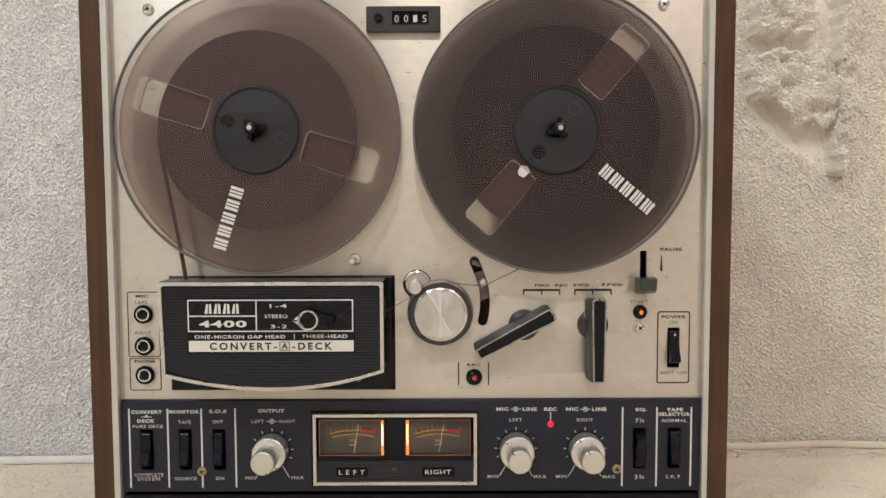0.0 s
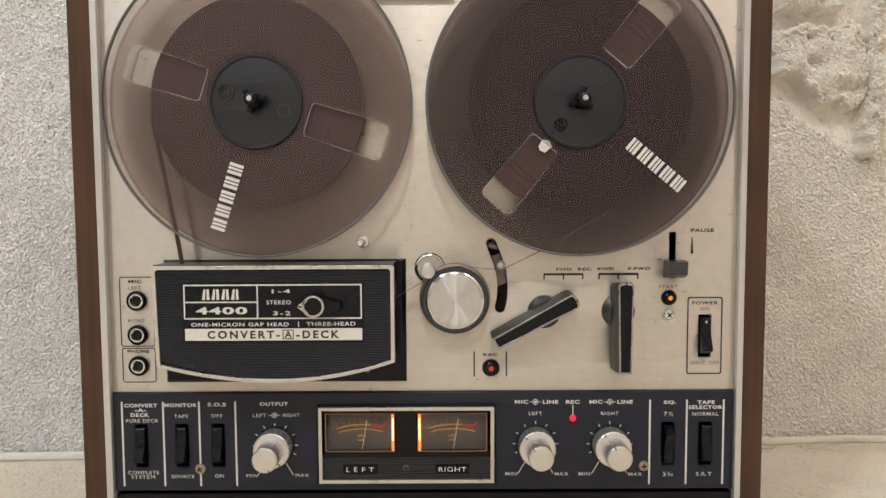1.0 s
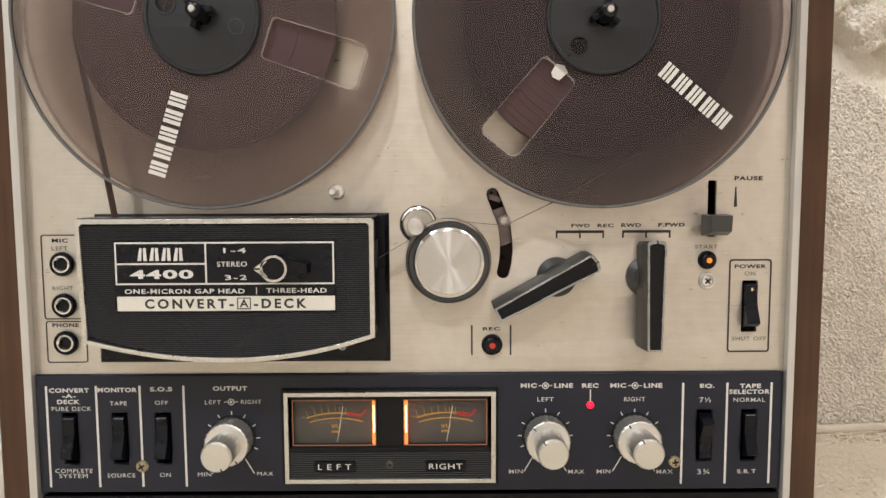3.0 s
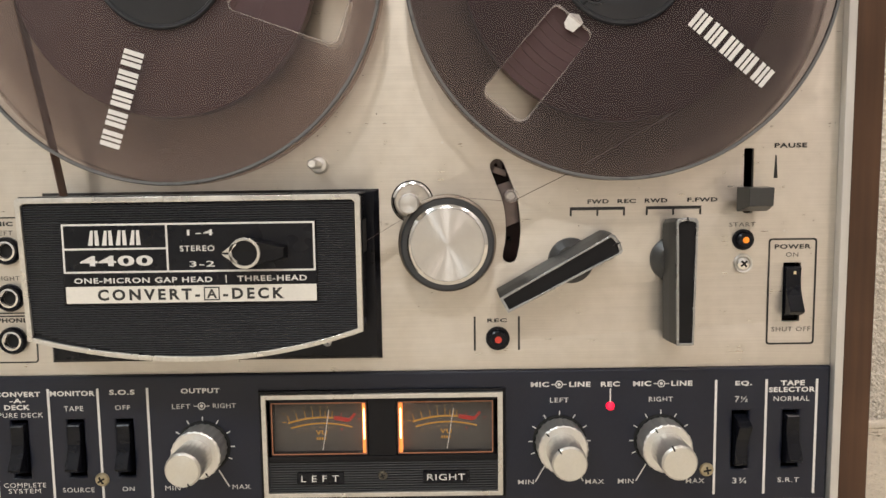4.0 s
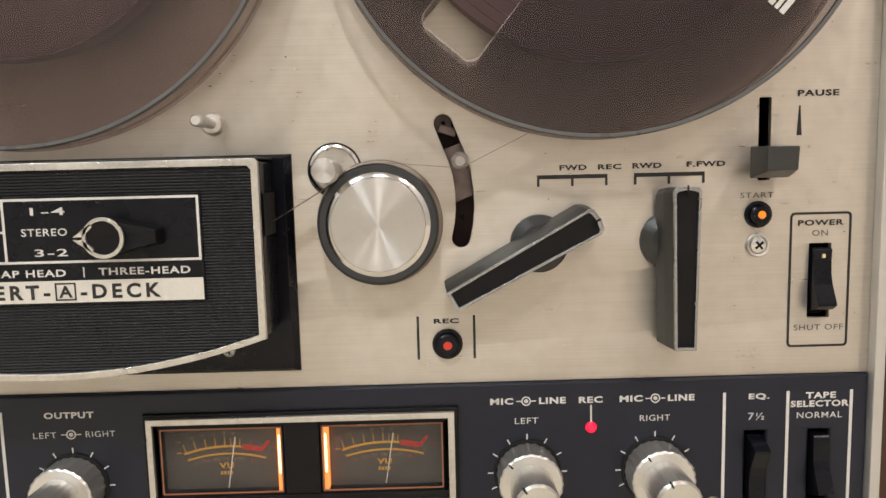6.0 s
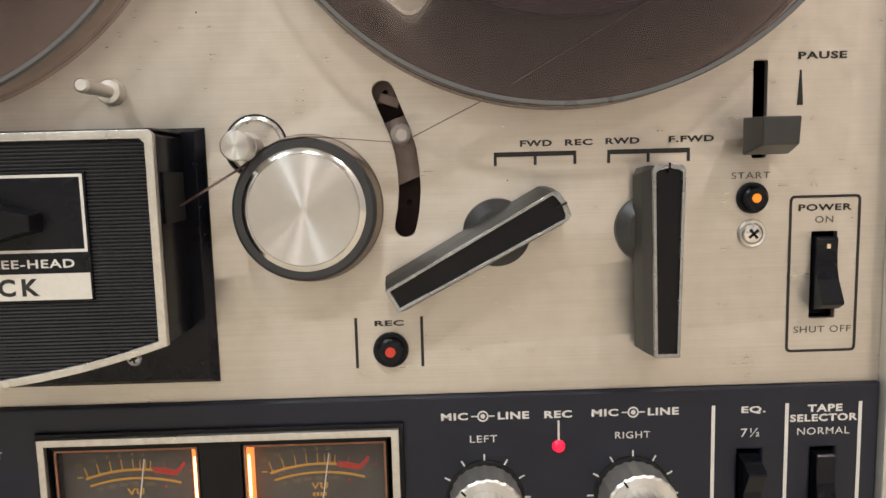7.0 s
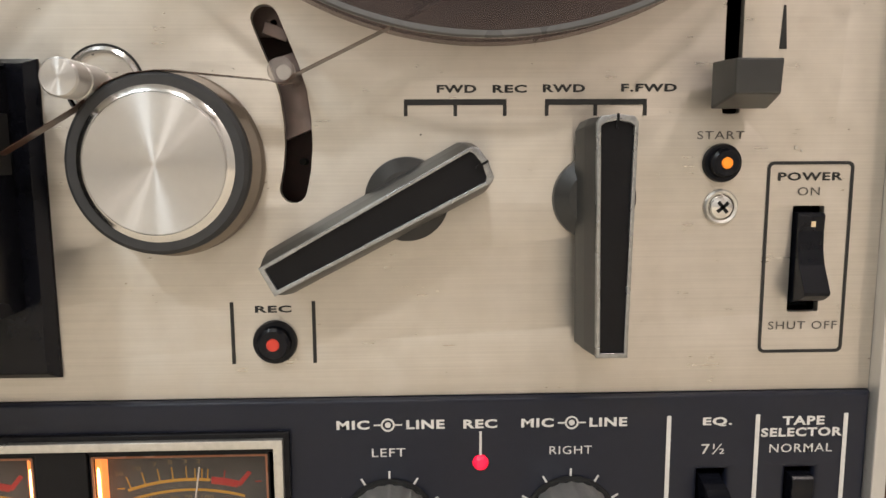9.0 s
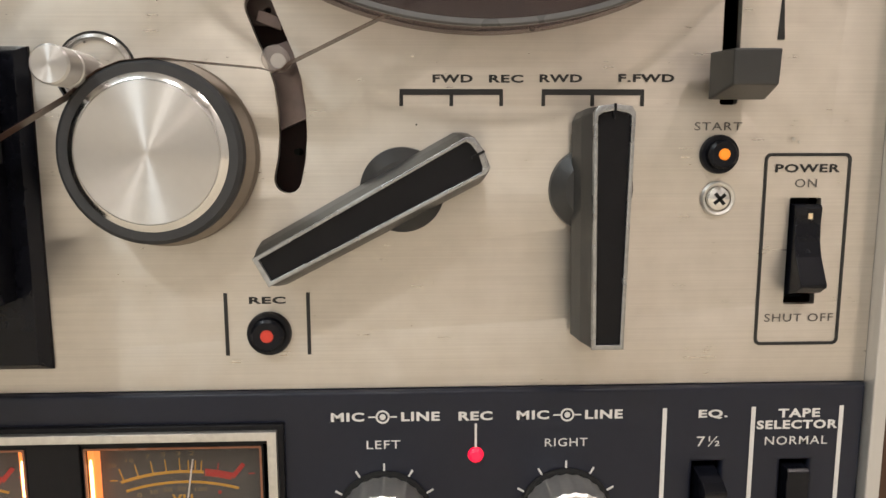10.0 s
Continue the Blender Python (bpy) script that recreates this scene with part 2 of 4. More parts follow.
def mark(loops, y, mat, parent, name="printed_mark"):
    return part(name, plate(loops, y - 0.06, y + 0.06), mat, parent)


def stroke(x0, z0, x1, z1, w):
    d = math.hypot(x1 - x0, z1 - z0)
    nx, nz = -(z1 - z0) / d * w / 2, (x1 - x0) / d * w / 2
    return [(x0 + nx, z0 + nz), (x0 - nx, z0 - nz), (x1 - nx, z1 - nz), (x1 + nx, z1 + nz)]


def ribbon(points, y0, y1, thick=0.12):
    """Tape standing edge-on along points of (x, z), thick in the plane of the deck."""
    left, right = [], []
    for i, (x, z) in enumerate(points):
        a, b = points[max(0, i - 1)], points[min(len(points) - 1, i + 1)]
        d = math.hypot(b[0] - a[0], b[1] - a[1])
        nx, nz = -(b[1] - a[1]) / d * thick / 2, (b[0] - a[0]) / d * thick / 2
        left.append((x + nx, z + nz))
        right.append((x - nx, z - nz))
    return plate([left + right[::-1]], y0, y1)


# ---- the tape deck ----
XL, XR, ZT = -218.2, 172.8, 410.0
deck = thing("tape_deck", "vintage reel-to-reel tape deck with champagne front and walnut sides", "tape deck")

part("side_panel", boxed(-236.8, -222.6, -3, 205, 27, 424, 1.0), WOOD, deck, "walnut veneered side panel")
part("side_panel", boxed(176.8, 190.4, -3, 205, 27, 424, 1.0), WOOD, deck, "walnut veneered side panel")
part("top_panel", boxed(-222.5, 176.7, -3, 205, 411, 424, 0.8), WOOD, deck)
part("bottom_panel", boxed(-222.5, 176.7, 2, 205, 27, 38, 0.8), WOOD, deck)
part("back_panel", boxed(-222.5, 176.7, 196, 204, 38.2, 410.8, 0.3), VOID, deck)
part("plinth", boxed(-218, 172.6, -0.5, 3, 38.2, 63.5, 0.6), BLACK, deck)
part("trim_strip", boxed(-222.5, -218.3, -4.2, 6, 38.5, 410.8, 0.5), STRIP, deck, "satin metal edge strip")
part("trim_strip", boxed(172.9, 176.7, -4.2, 6, 38.5, 410.8, 0.5), STRIP, deck, "satin metal edge strip")
for fx in (-215, 168):
    for fy in (12, 190):
        foot = centred(part("rubber_foot", turned(fx, 0, [(0, -11.4), (9, -11.4), (10, -10), (10, 11.4), (0, 11.4)], 24), RUBBER, deck), fx, 0)
        foot.rotation_euler = (radians(90), 0, 0)
        foot.location = (fx * U, fy * U, 15.6 * U)


def slot_loop():
    mid = [(20.4, 222.2), (22.6, 216.5), (25.0, 210.5), (26.6, 204.9), (27.4, 198.5), (27.5, 192.4), (27.0, 187), (25.9, 181.9)]
    left, right = [], []
    for i, (x, z) in enumerate(mid):
        a, b = mid[max(0, i - 1)], mid[min(len(mid) - 1, i + 1)]
        d = math.hypot(b[0] - a[0], b[1] - a[1])
        nx, nz = -(b[1] - a[1]) / d * 3.25, (b[0] - a[0]) / d * 3.25
        left.append((x + nx, z + nz))
        right.append((x - nx, z - nz))
    def cap(c, start, end):
        sx, sz = start[0] - c[0], start[1] - c[1]
        a0 = math.atan2(sz, sx)
        return [(c[0] + 3.25 * math.cos(a0 - math.pi * k / 8), c[1] + 3.25 * math.sin(a0 - math.pi * k / 8)) for k in range(1, 8)]
    out = left + cap(mid[-1], left[-1], right[-1]) + right[::-1] + cap(mid[0], right[0], left[0])
    return out


face = part("face_plate", plate([rect(XL, XR, 129.4, ZT), slot_loop(), rect(130.9, 135.2, 199.8, 228.7, 0.6, 2), rect(150, 158, 150, 177, 0.4, 2)], 0, 2.2, 0.15), GOLD, deck, "brushed champagne metal front plate")
part("inner_plate", boxed(-60, 60, 14, 16, 170, 240, 0.2), INSIDE, deck)
part("tension_arm", plate([[(20.5, 213.5), (27.5, 216), (32, 197.5), (22.5, 193.5)]], 6, 8, 0.2), MECH, deck, "dull metal arm inside the slot")
part("tension_spring", plate([stroke(19, 221, 25, 219, 3)], 4.5, 5.5, 0.3), MECH, deck)
part("slot_post", turned(26.8, 188.6, [(0, 9), (0.8, 9), (0.9, 13.9)], 16), VOID, deck)
part("bracket", plate([rect(14, 23.6, 219.5, 229, 0.8, 2), circle(20.6, 223.0, 0.8, 12)], 9.5, 10.5, 0.2), MECH, deck, "stained metal bracket inside the slot")
F = -0.12

# printing on the front plate
for text, x0, x1, z0, z1, mat, bold in (
        ("FWD", 60.9, 70.5, 204.9, 206.8, INK, 0.036), ("REC", 74.4, 82.7, 204.9, 206.8, INK, 0.036), ("RWD", 86.6, 96.9, 205.0, 206.9, INK, 0.036),
        ("F.FWD", 105.7, 119.4, 205.1, 207.0, INK, 0.036), ("PAUSE", 144.2, 158.8, 228.6, 230.8, INK, 0.036), ("START", 124.9, 136.7, 193.6, 195.6, GREYINK, 0.004),
        ("POWER", 145.7, 162.1, 183.3, 185.4, INK, 0.03), ("ON", 150.9, 156.5, 179.6, 181.7, GREYINK, 0.004), ("SHUT OFF", 145.3, 163.2, 145.4, 147.5, GREYINK, 0.004),
        ("REC", 15.4, 24.4, 151.4, 153.2, INK, 0.036), ("MIC", -206.2, -197.9, 198.4, 200.5, INK, 0.036), ("LEFT", -206.5, -198.2, 194.3, 196.4, GREYINK, 0.004),
        ("RIGHT", -207.1, -196.5, 173.7, 175.7, GREYINK, 0.004), ("PHONE", -208.2, -194.4, 154.3, 156.4, INK, 0.036)):
    part("lettering", words(text, x0, x1, z0, z1, F, bold), mat, face)
for xs in ((53.4, 65.4, 77.4), (87.6, 99.5, 111.7)):
    mark([rect(xs[0] - 0.4, xs[2] + 0.4, 202.0, 203.4)], F, INK, face)
    for x in xs:
        mark([rect(x - 0.45, x + 0.45, 199.4, 202.0)], F, INK, face)
for x in (9.7, 29.9):
    mark([rect(x - 0.45, x + 0.45, 138.4, 154.2)], F, INK, face)
mark([rect(142.9, 164.9, 139.3, 188.1, 1.6), rect(143.7, 164.1, 140.1, 187.3, 1.0)], F, INK, face)
mark([rect(-212, -190.4, 158.4, 202.5, 1.6), rect(-211.4, -191, 159, 201.9, 1.1)], F, INK, face)
mark([rect(-211.6, -190.4, 135.5, 157.6, 1.6), rect(-211, -191, 136.1, 157, 1.1)], F, INK, face)
mark([[(144.2, 215.2), (146, 215.2), (145.3, 225.5), (144.8, 225.5)]], F, INK, face)
for x, z, r in ((149.8, 191.5, 0.5), (-4, 233, 0.6), (151.2, 190.8, 0.3)):
    mark([circle(x, z, r, 9)], F, SILVER, face, "scuff")
for x, z, r in ((-33.0, 246, 0.3), (57, 195, 0.25), (-20, 214, 0.3)):
    mark([circle(x, z, r, 8)], F, GREYINK, face, "speck")


def screw(x, z, y, r, mat, parent, washer=0.0, turn=20):
    s = part("screw", turned(x, z, [(0, y - r * 0.42), (r * 0.5, y - r * 0.38), (r * 0.85, y - r * 0.22), (r, y), (r, y + 0.5)], 28), mat, parent)
    for a in (turn, turn + 90):
        ca, sa = math.cos(radians(a)) * r * 0.55, math.sin(radians(a)) * r * 0.55
        part("cross_slot", plate([stroke(x - ca, z - sa, x + ca, z + sa, r * 0.26)], y - r * 0.43, y - r * 0.3), VOID, s)
    if washer:
        part("washer", turned(x, z, [(r * 1.02, y - 0.3), (washer * 0.9, y - 0.6), (washer, y - 0.1), (washer, y + 0.1)], 32), SILVER, s)
    return s


screw(131.5, 176.9, -0.3, 3.2, CHROME, deck, 4.4, 40)
screw(-192.7, 387.8, -0.2, 3.0, CHROME, deck, 4.0, 10)
screw(144.4, 389.8, -0.2, 3.0, CHROME, deck, 4.0, 55)

# jacks
for z in (187.3, 165.8, 146.1):
    j = part("jack", turned(-201.2, z, [(4.3, -0.6), (4.6, -2.2), (5.6, -2.4), (6.3, -1.2), (6.3, 0.1)], 40), GLOSS, deck, "black headphone jack socket")
    part("collar", turned(-201.2, z, [(3.1, 6), (3.1, -1.6), (3.6, -2.2), (4.4, -2.0), (4.4, -0.4)], 40), CHROME, j, "chrome collar")
    part("socket", turned(-201.2, z, [(0, -0.3), (3.05, -0.3)], 24), VOID, j)

# head cover
part("head_plate", loft([[(-183.6, 0.1, 135.6), (-32.6, 0.1, 135.6), (-32.6, 0.1, 213.0), (-183.6, 0.1, 213.0)],
                         [(-183.4, -0.8, 135.8), (-32.8, -0.8, 135.8), (-32.8, -0.8, 212.8), (-183.4, -0.8, 212.8)],
                         [(-181.8, -2.7, 137.4), (-35.0, -2.7, 137.4), (-35.0, -2.7, 211.6), (-181.8, -2.7, 211.6)]], 0.2), GLOSS, deck, "glossy black head plate")
screw(-57.4, 144.2, -2.8, 2.3, EDGE, deck)


def cover_loop(inset):
    x0, x1, zt = -181.2 + inset, -38.3 - inset, 211.2 - inset
    dip = 141.4 + inset
    n = 28
    arc = []
    for k in range(n + 1):
        u = -1 + 2 * k / n
        zb = (151.2 if u < 0 else 153.4) + inset * 0.6
        arc.append((x0 + 1.6 + (x1 - x0 - 1.6) * k / n, dip + (zb - dip) * (abs(u) ** 2.0)))
    return arc + [(x1 + 0.0, zt - 1.2), (x1 - 1.2, zt), (x0 + 1.2, zt), (x0, zt - 1.2)]


cover = part("head_cover", plate([cover_loop(0.4)], -24.2, -2.7, 0.5), GLOSS, deck, "black head cover with worn silver rim")
part("rim", plate([cover_loop(0), cover_loop(2.3)], -25.6, -23.4, 0.25), SILVER, cover, "worn silver rim")
part("cover_top", boxed(-180.6, -38.9, -23.6, -3.2, 211.0, 211.7, 0.2), GREY, cover, "grey top of the head cover")
part("tape_slot", plate([rect(-38.5, -38.1, 186, 200)], -20, -5), VOID, cover)
# fine ribs
bm = bmesh.new()
zz = 143.6
while zz < 208.2:
    lo, hi = -178.6, -40.9
    # the arc closes the lower ribs on both sides
    if zz < 154.6:
        reach = math.sqrt(max(0.0, (zz - 143.4) / (154.8 - 143.4)))
        c, hw = (lo + hi) / 2 + 0.4, (hi - lo) / 2
        lo, hi = c - hw * reach, c + hw * reach
    if hi - lo > 2:
        vs = [bm.verts.new(Vector(p) * U) for p in ((lo, -24.2, zz), (lo, -24.75, zz + 0.3), (lo, -24.2, zz + 0.62), (hi, -24.2, zz), (hi, -24.75, zz + 0.3), (hi, -24.2, zz + 0.62))]
        bm.faces.new((vs[0], vs[1], vs[4], vs[3]))
        bm.faces.new((vs[1], vs[2], vs[5], vs[4]))
    zz += 0.98
tagged(part("ribs", bm, RIB, cover, "fine horizontal black ribs"), kind="stuff")
lab = part("label_plate", boxed(-163, -56.8, -25.3, -24.3, 166.4, 200.9, 0.2), GLOSS, cover, "black and cream printed label plate")
L = -25.42
for loop in ([rect(-162.4, -57.4, 179.6, 200.2), rect(-161.6, -58.2, 180.4, 199.4)], [rect(-119.3, -118.5, 180.4, 199.4)], [rect(-161.6, -119.3, 189.3, 190.1)], [rect(-95.1, -94.7, 174.9, 178.2)]):
    mark(loop, L, WHITE, cover, "printed_line")
mark([rect(-162, -57.3, 166.9, 174.0)], L, CREAM, cover, "cream_band")
for text, x0, x1, z0, z1, mat, bold in (
        ("4400", -155.4, -125, 182.5, 186.9, WHITE, 0.035), ("ONE-MICRON GAP HEAD", -158.3, -100.6, 175.3, 177.6, WHITE, 0.02), ("THREE-HEAD", -90.3, -61.2, 175.5, 177.8, WHITE, 0.02),
        ("1-4", -110.3, -99.4, 194.9, 197.3, WHITE, 0.01), ("STEREO", -113.6, -99.2, 188.3, 190.7, WHITE, 0.01), ("3-2", -109.9, -99.4, 181.8, 184.2, WHITE, 0.01)):
    part("lettering", words(text, x0, x1, z0, z1, L, bold), mat, cover)
for text, x0, x1 in (("CONVERT-", -148.8, -106.0), ("-DECK", -96.4, -70.9)):
    part("lettering", words(text, x0, x1, 168.0, 172.8, L - 0.12, 0.035, 1.4), INK, cover)
mark([rect(-104.4, -97.8, 167.6, 173.3), rect(-103.9, -98.3, 168.1, 172.8)], L - 0.12, INK, cover)
part("lettering", words("A", -103.3, -98.9, 168.5, 172.4, L - 0.12, 0.03), INK, cover)
# the maker's mark as plain blocks
for k in range(4):
    x = -151.6 + k * 5.75
    mark([[(x, 191.2), (x + 1.9, 191.2), (x + 2.3, 197.4), (x + 1.2, 197.4)]], L, WHITE, cover, "maker_block")
    mark([[(x + 2.9, 191.2), (x + 4.6, 191.2), (x + 4.2, 197.4), (x + 2.9, 197.4)]], L, WHITE, cover, "maker_block")

sel = part("selector_knob", loft([[(-91.5, -25.3, 187.9), (-88, -25.3, 182.2), (-82, -25.3, 182.2), (-68.6, -25.3, 185.2), (-68.6, -25.3, 190.4), (-82, -25.3, 193.4), (-88, -25.3, 193.4)],
                              [(-93.5, -31.5, 187.9), (-87.5, -31.5, 182.6), (-83, -31.5, 182.6), (-69.6, -30, 185.8), (-69.6, -30, 189.8), (-83, -31.5, 193), (-87.5, -31.5, 193)]], 0.4), BLACK, cover, "black pointer knob with silver ring")
part("ring", plate([circle(-85, 187.8, 6.4), circle(-85, 187.8, 5.2)], -32.2, -31.2, 0.15), SILVER, sel)
part("pointer", plate([[(-94.2, 188.2), (-88.6, 192.3), (-88.0, 191.2), (-91.2, 188.2)]], -32.2, -31.2, 0.1), SILVER, sel)
part("pointer", plate([[(-94.2, 187.4), (-91.2, 187.4), (-88.0, 184.4), (-88.6, 183.3)]], -32.2, -31.2, 0.1), SILVER, sel)

# guide peg
g = part("guide_peg", turned(-59.0, 223.8, [(0, -18.8), (1.5, -18.8), (2.1, -18.1), (2.1, -12.2), (1.85, -11.8), (1.85, -3), (3.3, -2.6), (3.9, -1.6), (4.0, 0.1)], 36), KNOB, deck, "polished guide peg")

# pinch roller and capstan
cup = part("roller_cup", turned(-17.8, 207.0, [(0, 1.5), (6.8, 1.5), (7.5, -0.4), (8.0, -1.0), (8.8, -0.6), (8.8, 0.1)], 48), CHROME, deck, "chrome cup round the tape shaft")
part("cup_hole", turned(-15.2, 210.5, [(0, 1.3), (1.5, 1.3)], 16), VOID, cup)
part("cup_ring", turned(-17.8, 207.0, [(8.9, -0.1), (9.4, -0.3), (9.6, 0.1)], 48), INK, cup)
sh = centred(part("tape_shaft", turned(-18.6, 206.6, [(0, -20), (3.8, -20), (4.2, -19.5), (4.2, -14), (3.9, -13.8), (3.9, -13.2), (4.2, -13), (4.2, -5), (3.2, -4.6), (3.2, 1.4)], 40), ALU, deck, "bright turned metal tape shaft"), -18.6, 206.6)
cap = part("pinch_roller", turned(-2.3, 188.3, [(17.5, -12.2), (19.6, -12.2), (20.5, -11.4), (20.5, -8.6), (20.0, -8.2), (17, -8.2)], 96), RUBBER, deck, "black rubber pinch roller with turned metal cap")
part("axle", turned(-2.3, 188.3, [(5, -3), (5, 0.1)], 32), CHROME, cap)
part("lower_disc", turned(-2.3, 188.3, [(4, -8.1), (19.6, -8.1), (19.8, -5.2), (21.6, -4.2), (21.9, -3.6), (21.9, -1.0), (21.4, -0.5), (4, -0.5)], 96), COLLAR, cap)
centred(part("cap", turned(-2.3, 188.3, [(0, -13.4), (15.7, -13.4), (15.9, -13.2), (15.9, -11)], 128), ALU, cap, "turned aluminium cap"), -2.3, 188.3)
part("chamfer", turned(-2.3, 188.3, [(15.95, -11), (15.95, -13.3), (16.3, -13.2), (17.6, -12.3), (17.6, -11)], 128), CHROME, cap, "bright chamfered edge")

# slot pin
pin = part("tension_pin", turned(25.8, 209.0, [(0, -11.2), (2.5, -11.2), (3.0, -10.6), (3.0, -8), (2.2, -7.4), (2.2, 6)], 32), CLEAR, deck, "clear tipped tape tension pin")
part("pin_core", turned(25.8, 209.0, [(0, -7), (1.7, -7), (1.7, 7)], 24), CHROME, pin)


# levers
def lever(axis, centre, length, tilt, y_front, name_label):
    """A long tapered bar on a round hub, its broad end at +u; u runs along the bar."""
    ca, sa = math.cos(radians(tilt)), math.sin(radians(tilt))
    (hx, hz), (cx, cz) = axis, centre

    def w(u, v, y):
        return (cx + u * ca - v * sa, y, cz + u * sa + v * ca)

    a, b = -length * 0.64, length * 0.36
    hub = part("lever_hub", turned(hx, hz, [(0, -4.5), (7, -4.2), (10.2, -1.5), (10.4, 0.1)], 48), GREY, deck, "black round lever hub")
    body = part("lever", loft([
        [w(a + 0.6, -6.1, -2.5), w(b - 3, -6.9, -2.5), w(b - 0.8, -5.8, -2.5), w(b - 0.8, 5.8, -2.5), w(b - 3, 6.9, -2.5), w(a + 0.6, 6.1, -2.5)],
        [w(a + 0.2, -5.0, -8.5), w(b - 2.0, -5.9, -8.5), w(b - 0.1, -4.9, -8.5), w(b - 0.1, 4.9, -8.5), w(b - 2.0, 5.9, -8.5), w(a + 0.2, 5.0, -8.5)],
        [w(a, -3.6, y_front + 1), w(b - 1.2, -4.6, y_front + 1), w(b, -3.8, y_front + 1), w(b, 3.8, y_front + 1), w(b - 1.2, 4.6, y_front + 1), w(a, 3.6, y_front + 1)]], 0.35), GREY, deck, name_label)

    def ring(da, db, va, vb):
        pts = [(a + da, -va), (b - 1.4 - db * 0.5, -vb), (b - db, -vb + 0.9), (b + 0.5 - db, 0), (b - db, vb - 0.9), (b - 1.4 - db * 0.5, vb), (a + da, va)]
        return [(w(u, v, 0)[0], w(u, v, 0)[2]) for u, v in pts]

    part("edge", plate([ring(0, 0, 3.7, 4.7), ring(1.2, 1.5, 2.75, 3.75)], y_front - 0.3, y_front + 1.2, 0.25), EDGE, body, "worn chrome edge")
    part("inlay", plate([ring(1.2, 1.5, 2.8, 3.8)], y_front + 0.6, y_front + 1.1), BLACK, body, "black inlay strip")
    n0, n1 = w(b - 2.6, 0, 0), w(b + 0.6, 0, 0)
    part("pointer_notch", plate([stroke(n0[0], n0[2], n1[0], n1[2], 0.55)], y_front - 0.45, y_front + 0.2), BLACK, body)
    return body


lever((53.5, 179.4), (53.6, 178.8), 56.4, 28.3, -15.0, "dark grey tape function lever with chrome edge, tilted")
lever((99.6, 179.4), (100.9, 178.5), 55.5, 90.0, -15.0, "dark grey winding lever with chrome edge, upright")

# pause slider
part("pause_knob", loft([[(131.2, -0.5, 202.5), (135.0, -0.5, 202.5), (135.0, -0.5, 209.5), (131.2, -0.5, 209.5)],
                         [(131.0, -3.5, 202), (135.2, -3.5, 202), (135.2, -3.5, 210), (131, -3.5, 210)],
                         [(126.2, -4.0, 200.6), (140, -4.0, 200.6), (140, -4.0, 211.6), (126.2, -4.0, 211.6)],
                         [(127.4, -14.6, 203.3), (137.8, -14.6, 203.3), (138.2, -14.6, 211.2), (127.4, -14.6, 211.2)]], 0.5), GREY, deck, "dark grey pause slider")


# round buttons
def button(x, z, r, dot, mat, label):
    b = part("button", turned(x, z, [(0, -3.6), (r * 0.62, -3.6), (r * 0.74, -3.1), (r * 0.78, -1.4), (r * 0.95, -1.4), (r, -0.8), (r, 0.1)], 48), GLOSS, deck, label)
    part("dot", turned(x, z, [(0, -3.95), (dot * 0.8, -3.9), (dot, -3.5)], 28), mat, b)


button(20.2, 144.0, 5.5, 1.7, REDDOT, "black record button with red dot")
button(131.2, 187.8, 4.8, 1.5, ORANGE, "black start button with orange dot")


# rocker switches
def rocker(xc, z0, z1, y, parent, up, label, w=2.9):
    """A black rocker in its recess; up says whether the nose stands at the top."""
    well = part("switch_well", boxed(xc - 4.2, xc + 4.2, y + 6, y + 7, z0, z1, 0), VOID, parent)
    h = z1 - z0
    prof = [(6, 0.03), (1.5, 0.06), (-3.6, 0.125), (-6.0, 0.185), (-6.1, 0.215), (-4.6, 0.33), (-2.9, 0.46), (-1.9, 0.60), (-1.6, 0.78), (-1.9, 0.925), (-1.2, 0.955), (6, 0.96)]
    pts = [(y + dy, z0 + h * (1 - f if up else f)) for dy, f in prof]
    return part("rocker_switch", loft([[(xc - w, py, pz) for py, pz in pts], [(xc + w, py, pz) for py, pz in pts]], 0.22), GLOSS, parent, label)


rk = rocker(154.0, 150.4, 176.6, -0.2, deck, False, "black power rocker switch", 3.3)
part("white_window", plate([rect(153.8, 154.8, 171.9, 173.3)], -2.25, -1.7), WINDOW, rk)

# tape counter
ct = part("tape_counter", plate([rect(-49.8, -1.6, 372, 388.2, 0.5, 2), rect(-33, -9.2, 376.3, 385)], -4, 0.1, 0.25), GREY, deck, "dark tape counter with four number wheels")
part("counter_window", boxed(-33, -9.2, -0.5, 0.1, 376.3, 385, 0), VOID, ct)
for k, d in enumerate("0015"):
    x = -30.0 + k * 6.0
    part("number_wheel", boxed(x - 2.3, x + 2.3, -2.2, -0.6, 376.5, 384.8, 0.2), BLACK, ct)
    part("lettering", words(d, x - 1.3, x + 1.3, 378.4, 382.8, -2.35), WHITE, ct)
part("reset_button", turned(-41.7, 380.4, [(0, -7), (2.1, -7), (2.6, -6.4), (2.6, -4)], 28), BLACK, ct)

# ---- control panel ----
C = -2.0
CT = C - 0.12
SW = [(-200.7, False), (-174.8, False), (-152.1, False), (131.7, True), (155.0, False)]
ctrl = part("control_panel", plate([rect(XL + 0.4, XR - 0.4, 66, 129.2)] + [rect(x - 3.8, x + 3.8, 81.5, 108.8) for x, _ in SW] + [rect(-86.5, 20.3, 73.5, 119)], C, 1.8, 1.3), PANEL, deck, "dark blue-black control panel with white print")
for x, up in SW:
    rocker(x, 82, 108.4, C, deck, up, "black rocker switch")
